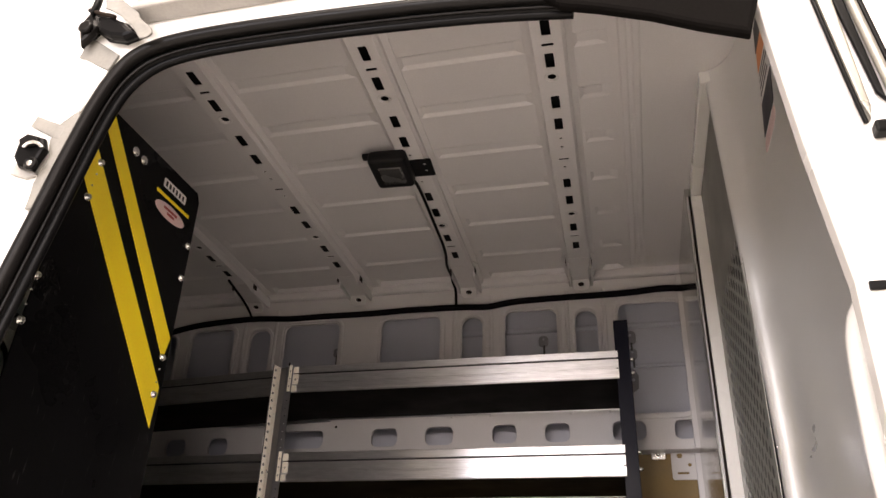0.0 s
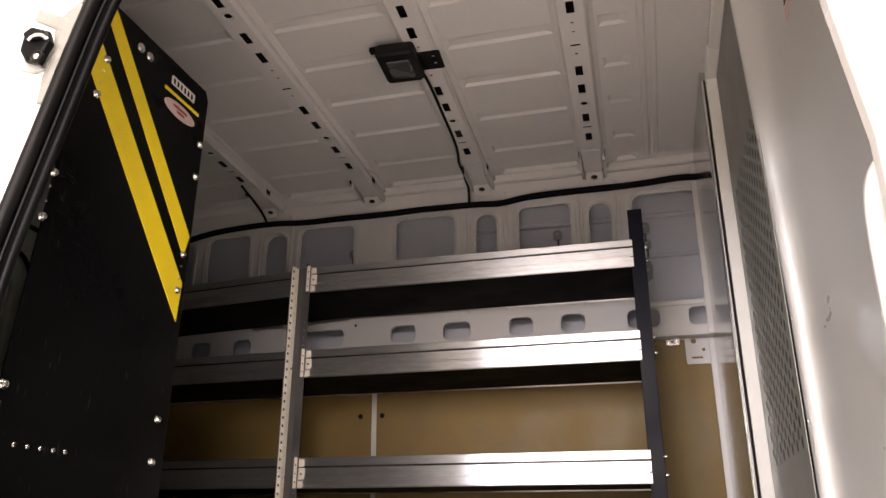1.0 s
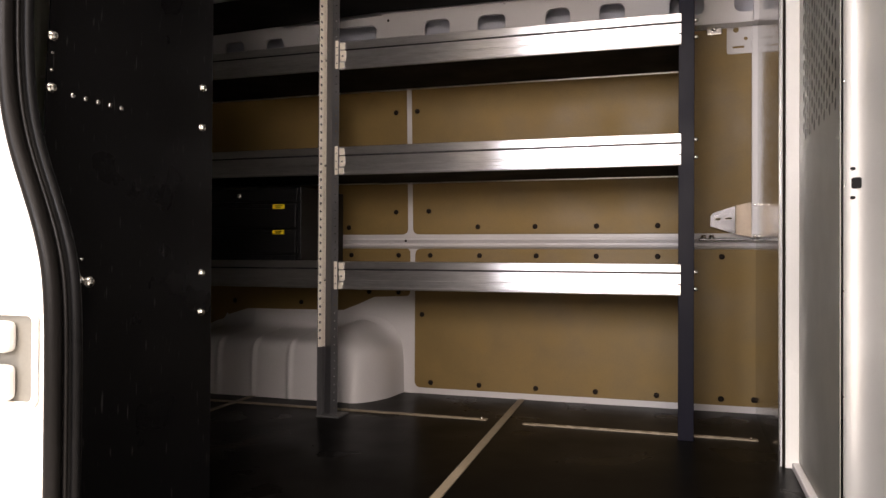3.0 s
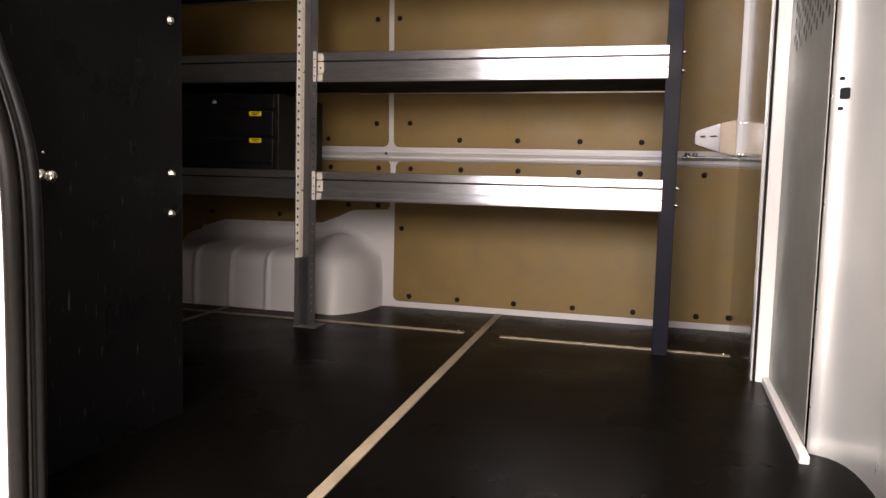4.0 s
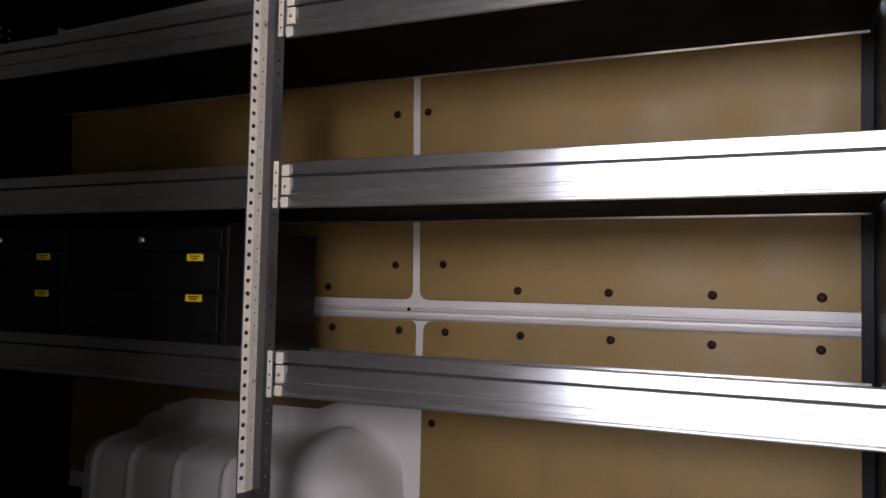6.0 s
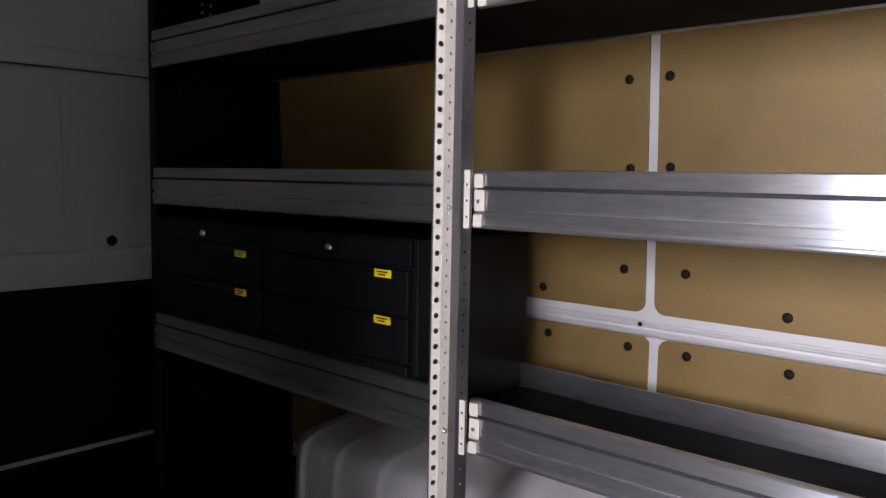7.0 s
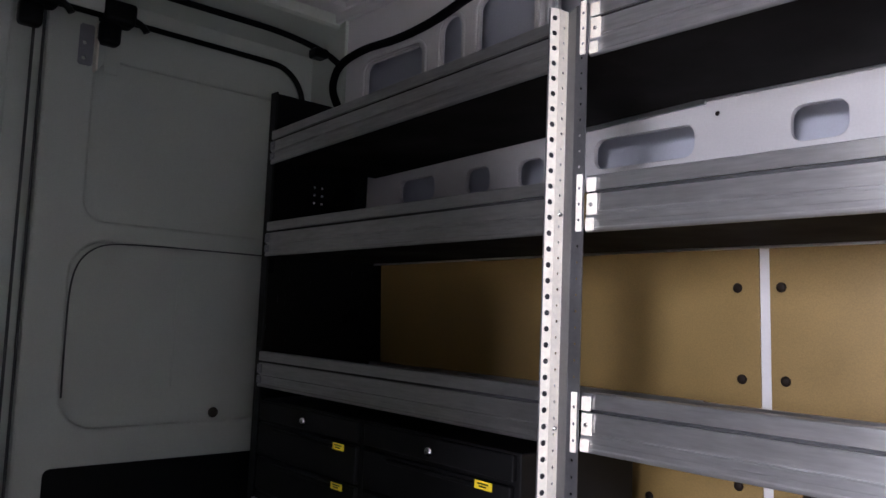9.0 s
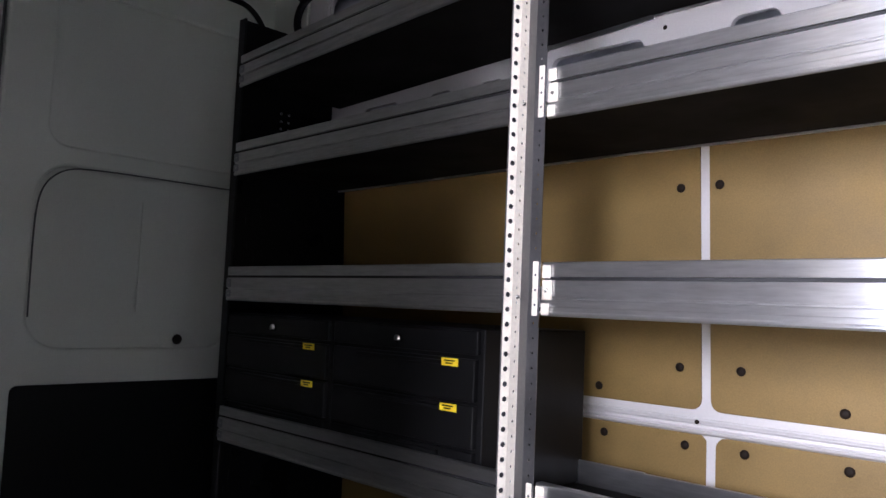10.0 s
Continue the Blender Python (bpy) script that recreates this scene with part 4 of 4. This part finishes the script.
tagged(part("cable_conduit", tube([(1.29, 0.330, 1.838), (1.258, 0.330, 1.843), (1.20, 0.330, 1.847), (1.12, 0.330, 1.838), (1.02, 0.331, 1.836), (0.90, 0.330, 1.836), (0.777, 0.331, 1.835), (0.70, 0.330, 1.833), (0.651, 0.330, 1.830), (0.60, 0.331, 1.821), (0.566, 0.331, 1.817), (0.50, 0.330, 1.822), (0.437, 0.330, 1.825), (0.35, 0.331, 1.825), (0.259, 0.330, 1.827), (0.18, 0.330, 1.823), (0.10, 0.331, 1.822), (0.0, 0.330, 1.823), (-0.109, 0.330, 1.824), (-0.19, 0.331, 1.822), (-0.253, 0.330, 1.824), (-0.33, 0.330, 1.831), (-0.401, 0.331, 1.833), (-0.50, 0.330, 1.829), (-0.64, 0.330, 1.820), (-0.74, 0.330, 1.796), (-0.834, 0.330, 1.778), (-0.966, 0.330, 1.771), (-1.06, 0.330, 1.777), (-1.122, 0.330, 1.781), (-1.209, 0.330, 1.772), (-1.262, 0.330, 1.757), (-1.291, 0.332, 1.722), (-1.298, 0.334, 1.687), (-1.272, 0.332, 1.646), (-1.245, 0.332, 1.612), (-1.24, 0.332, 1.56)], 0.0125, False, 2), LOOM), "black corrugated cable conduit along the roof edge", "cable")
tagged(part("cable_conduit", tube([(-1.41, -1.2, 1.866), (-1.41, -0.9, 1.868), (-1.41, -0.4, 1.870), (-1.405, 0.05, 1.869), (-1.404, 0.18, 1.870), (-1.40, 0.27, 1.859), (-1.375, 0.325, 1.838), (-1.32, 0.335, 1.806), (-1.262, 0.331, 1.763)], 0.0105, False, 2), LOOM), "black corrugated cable conduit over the rear doors", "cable")
tagged(part("conduit_clamp", box(-1.400, 0.300, 1.806, -1.350, 0.350, 1.838, 0.008, 3), RUBBER), "black plastic clamp on the rear cable conduit", "clamp")
tagged(part("cable", tube([(-0.38, 0.10, 1.898), (-0.40, 0.22, 1.896), (-0.39, 0.30, 1.875), (-0.385, 0.33, 1.83)], 0.005, False, 2), RUBBER), "thin black cable at a roof bow foot", "cable")

# ---- small metal parts at the wall ----
pl = tagged(part("wall_plate", plate(rrect(1.176, 1.196, 1.262, 1.299, 0.008), [disc(1.204, 1.274, 0.009), rrect(1.193, 1.214, 1.230, 1.221, 0.002, 1), disc(1.234, 1.244, 0.006)], 0.004), PAINT, m=on_wall(0.414)), "pale metal mounting plate on the hardboard wall", "metal plate")
br = thing("shelf_bracket", "small bright bracket between shelf and wall", "bracket", m=pose(1.135, 0.400, 1.278))
part("bracket_foot", box(-0.022, -0.004, -0.018, 0.026, 0.012, 0.016, 0.003), CHROME, br)
part("brace_bar", tube([(-0.082, 0.0, 0.034), (-0.04, 0.0, 0.028), (-0.01, -0.002, 0.022), (0.034, -0.004, 0.014)], 0.007, False, 3), BLACK, br, "dark brace rod")
part("bolt", BOLT, None, br, m=pose(0, -0.004, 0, 90, 0, 0))
bb = thing("belt_bracket", "polished aluminium angle bracket at the wall belt", "bracket", m=pose(0, 0.425, 0))
part("bracket_face", plate([(1.126, 0.632), (1.126, 0.666), (1.134, 0.676), (1.150, 0.682), (1.204, 0.700), (1.204, 0.606)], [rrect(1.143, 0.654, 1.158, 0.659, 0.002, 1), rrect(1.173, 0.656, 1.193, 0.660, 0.002, 1)], 0.004), BRIGHT, bb, m=on_wall(0.0))
# The board's brown reflection is put into this end's colour.
part("bracket_back", plate([(1.2045, 0.606), (1.2045, 0.700), (1.255, 0.712), (1.276, 0.712), (1.276, 0.595), (1.255, 0.595)], (), 0.003), TANMIRROR, bb, "bracket end coloured tan for the board it mirrors", m=on_wall(0.0))
part("bracket_base", box(1.09, -0.02, 0.585, 1.26, 0.02, 0.592, 0.002), BRIGHT, bb)
for x in (1.105, 1.13):
    part("bolt", BOLT, None, bb, m=pose(x, -0.005, 0.592) @ Matrix.Diagonal((1.3, 1.3, 1.5, 1)))
for z in (0.70, 0.60):
    part("bolt", BOLT, None, bulk, m=pose(1.262, 0.395, z, 90, 0, 0) @ Matrix.Diagonal((0.7, 0.7, 0.7, 1)))

# latch hole, stickers and fittings on the bulkhead wing
LATCH = upright((1.338, -0.742), (1.352, -0.750)) @ pose(0.004, 0.664, 0.0015)
part("strike_hole", plate(rrect(-0.0085, -0.010, 0.0085, 0.010, 0.004), (), 0.002, 0.0005), BLACK, wingob, "dark latch hole", m=LATCH)
for dz in (-0.026, 0.026):
    part("small_hole", plate(rrect(-0.0045, -0.003, 0.0045, 0.003, 0.0025, 2), (), 0.002, 0.0004), BLACK, wingob, m=LATCH @ pose(-0.006, dz, 0))

WINGM = upright((1.357, -0.95), (1.357, -1.20)) @ pose(0, 1.65, 0, -4.5, 0, 0) @ pose(0, -1.65, 0)
for a, b, mat, lab in (((0.03, 1.762), (0.15, 1.83), STEELDARK, "dark grey sticker"), ((0.04, 1.705), (0.155, 1.76), ORANGE, "orange warning sticker"), ((0.04, 1.625), (0.16, 1.703), WHITEINK, "white printed sticker"), ((0.05, 1.548), (0.165, 1.623), STEELDARK, "dark grey sticker"), ((0.05, 1.508), (0.17, 1.540), PINKINK, "pale pink oval sticker")):
    part("sticker", plate(rrect(*a, *b, 0.003 if mat != PINKINK else 0.0155, 4), (), 0.001, 0.0003), mat, wingob, lab, m=WINGM @ pose(0, 0, 0.002))
for k in range(4):
    part("print_bar", plate(rrect(0.055, 1.638 + 0.016 * k, 0.145 - 0.015 * (k % 2), 1.643 + 0.016 * k, 0.001, 1), (), 0.0006, 0.0001), STEELDARK, wingob, m=WINGM @ pose(0, 0, 0.0032))
part("grab_handle", tube([(1.372, -1.28, 1.10), (1.345, -1.285, 1.085), (1.338, -1.288, 1.0), (1.338, -1.29, 0.8), (1.345, -1.285, 0.64), (1.372, -1.28, 0.62)], 0.013, False, 3), BODY, wingob, "pale upright grab handle")
trim = thing("door_guide", "black and bright metal guide strip on the white body", "door guide")
part("guide_edge", tube([(1.296, -1.468, 1.75), (1.331, -1.468, 1.44), (1.350, -1.468, 1.27), (1.355, -1.468, 1.242)], 0.003, False, 2), RUBBER, trim)
part("guide_strip", placed(plate([(1.300, 1.75), (1.334, 1.44), (1.353, 1.27), (1.360, 1.245), (1.364, 1.262), (1.352, 1.44), (1.318, 1.75)], (), 0.012, 0.003), on_wall(-1.461)), SILVER, trim, "bright metal guide strip")
part("guide_rubber", placed(plate([(1.318, 1.75), (1.3525, 1.44), (1.374, 1.285), (1.384, 1.27), (1.366, 1.44), (1.330, 1.75)], (), 0.008, 0.003), on_wall(-1.461)), RUBBER, trim)
part("guide_tube", tube([(1.335, -1.470, 1.75), (1.371, -1.470, 1.44), (1.392, -1.470, 1.27)], 0.006, False, 3), SILVER, trim, "bright metal guide tube")
part("guide_edge", tube([(1.344, -1.468, 1.75), (1.381, -1.468, 1.44), (1.402, -1.468, 1.27)], 0.004, False, 2), RUBBER, trim)
part("stop_block", box(1.360, -1.48, 1.222, 1.377, -1.461, 1.238, 0.003), RUBBER, trim)
part("slot_strip", box(1.318, -1.466, 1.036, 1.62, -1.461, 1.046, 0.001), RUBBER, trim)

# side door fittings outside
def sheet_bits(name, outline, y, thick, mat, parent, label="", bevel=0.002):
    """A flat fitting on the body side, its back at y."""
    return part(name, plate(outline, (), thick, bevel), mat, parent, label, m=on_wall(y))


dl = thing("door_catch", "black side door catch on a pale base with a bright pin", "door catch")
sheet_bits("catch_base", [(0.164, 1.319), (0.169, 1.340), (0.170, 1.357), (0.177, 1.364), (0.192, 1.333), (0.215, 1.311), (0.203, 1.309), (0.196, 1.307)], -1.4606, 0.006, CLOTH, dl, "pale bent base plate")
sheet_bits("catch_body", [(0.174, 1.341), (0.175, 1.364), (0.193, 1.381), (0.220, 1.370), (0.228, 1.349), (0.221, 1.333), (0.214, 1.313), (0.188, 1.321)], -1.4670, 0.014, RUBBER, dl, bevel=0.005)
sheet_bits("catch_jaw", [(0.181, 1.367), (0.195, 1.376), (0.216, 1.367), (0.220, 1.353), (0.202, 1.353), (0.186, 1.356)], -1.4812, 0.006, SEAL, dl, "glossy bevelled jaw")
part("catch_socket", lathe([(0.011, 0), (0.011, 0.004), (0.0085, 0.006), (0.0075, 0.003)], 14), SEAL, dl, m=pose(0.215, -1.4812, 1.320, 90, 0, 0))
part("catch_pin", lathe([(0.0055, 0), (0.0055, 0.005), (0.003, 0.007)]), CHROME, dl, "bright pin", m=pose(0.215, -1.4812, 1.320, 90, 0, 0))
part("catch_link", tube([(0.198, -1.489, 1.348), (0.202, -1.489, 1.356), (0.213, -1.489, 1.358), (0.225, -1.489, 1.352), (0.234, -1.489, 1.343)], 0.003, False, 2), CHROME, dl, "bright link edge")
dr = thing("door_roller", "black sliding door roller under a white wrapped flap", "door roller")
sheet_bits("roller_bracket", [(0.210, 1.605), (0.224, 1.634), (0.244, 1.627), (0.307, 1.594), (0.336, 1.563), (0.310, 1.554), (0.274, 1.566), (0.251, 1.587), (0.237, 1.571), (0.225, 1.560)], -1.4606, 0.010, RUBBER, dr)
sheet_bits("roller_housing", [(0.223, 1.591), (0.238, 1.616), (0.252, 1.610), (0.262, 1.584), (0.252, 1.566), (0.245, 1.558), (0.237, 1.551)], -1.4708, 0.016, SEAL, dr, "glossy black roller housing", 0.006)
sheet_bits("roller_guide", [(0.263, 1.583), (0.264, 1.600), (0.292, 1.594), (0.316, 1.578), (0.341, 1.551), (0.320, 1.546), (0.294, 1.553), (0.271, 1.567)], -1.4708, 0.020, RUBBER, dr, "black guide shoe", 0.007)
part("roller_wheel", lathe([(0.010, 0), (0.0125, 0.002), (0.0125, 0.006), (0.009, 0.008)], 16), SEAL, dr, "glossy black roller", m=pose(0.244, -1.4870, 1.580, 90, 0, 0))
part("roller_arm", tube([(0.241, -1.490, 1.618), (0.262, -1.490, 1.606), (0.281, -1.490, 1.600), (0.296, -1.490, 1.592)], 0.0036, False, 3), PLUG, dr, "brown lever rod")
part("roller_strap", tube([(0.253, -1.490, 1.659), (0.254, -1.490, 1.638), (0.256, -1.490, 1.616), (0.246, -1.490, 1.608)], 0.0065, False, 2), RUBBER, dr)


def flap(outline, y, sag):
    """A wrapped strip with a slack, creased face, its back at y."""
    me = plate(outline, (), 0.004, 0.0012)
    bm = bmesh.new()
    bm.from_mesh(me)
    bmesh.ops.triangulate(bm, faces=bm.faces[:])
    bmesh.ops.subdivide_edges(bm, edges=bm.edges[:], cuts=3, use_grid_fill=True)
    for v in bm.verts:
        v.co.z += sag * (math.sin(55 * v.co.x + 31 * v.co.y) + 0.6 * math.sin(120 * v.co.y - 47 * v.co.x))
    for f in bm.faces:
        f.smooth = True
    return placed_bm(bm, on_wall(y))


def placed_bm(bm, m):
    bmesh.ops.transform(bm, matrix=m, verts=bm.verts[:])
    return bm


part("flap", flap([(0.269, 1.645), (0.300, 1.629), (0.342, 1.589), (0.350, 1.573), (0.375, 1.549), (0.381, 1.535), (0.372, 1.529), (0.357, 1.532), (0.339, 1.559), (0.313, 1.585), (0.284, 1.602)], -1.496, 0.004), FILM, dr, "crumpled white wrapped flap")
for outline, y, mat, lab in (
        ([(0.234, 1.578), (0.251, 1.571), (0.301, 1.532), (0.287, 1.504), (0.223, 1.541)], -1.4615, FILM, "grey-white wrapping film taped beside the door roller"),
        ([(0.222, 1.539), (0.239, 1.533), (0.286, 1.503), (0.258, 1.426), (0.227, 1.405), (0.220, 1.450)], -1.4612, BODY, "white wrapping film over the body edge"),
        ([(0.178, 1.429), (0.239, 1.399), (0.231, 1.376), (0.172, 1.409)], -1.4612, FILM, "pale masking tape strip on the white body"),
        ([(0.258, 1.425), (0.228, 1.404), (0.215, 1.378), (0.224, 1.346), (0.213, 1.297), (0.211, 1.252), (0.243, 1.249), (0.266, 1.372)], -1.4609, FILM, "grey strip along the door seal on the body")):
    tagged(part("tape", flap(outline, y, 0.0010), mat), lab, "tape", "tape strips")

pk = thing("door_pocket", "recessed pale handle pocket with two white pads on the door edge", "handle pocket", m=pose(0.176, -1.462, 0.395))
part("pocket_ring", plate(rrect(-0.075, -0.070, 0.058, 0.060, 0.012), [rrect(-0.068, -0.062, 0.049, 0.052, 0.008)], 0.005, 0.002), BODY, pk, m=pose(0, 0, 0, 90, 0, 0))
# Pocket floor in a darker grey that carries its shade.
part("pocket_back", plate(rrect(-0.070, -0.064, 0.051, 0.054, 0.008), (), 0.001, 0.0002), POCKETSHADE, pk, "pocket floor coloured grey for its shade", m=pose(0, 0, 0, 90, 0, 0))
for z0, z1 in ((-0.060, -0.012), (0.004, 0.046)):
    part("pad", box(-0.066, -0.026, z0, 0.026, -0.002, z1, 0.009, 3), BODY, pk, "rounded white pad")
# hall floor outside, unseen; its pale colour bounces light up to the roof
hall = part("ground", box(-14, -16, -0.66, 16, 8, -0.64, 0), CARPET)
# Unseen wall, added to hold back hall light from the right.
light_block_wall = part("light_block_wall", box(5.0, -16, -0.64, 5.1, 8, 5.5, 0), DARKWALL)
tagged(light_block_wall, "unseen plain grey wall added to block light from the right", "wall", kind="structure")
tagged(hall, "pale carpeted exhibition hall floor", "ground", kind="structure")
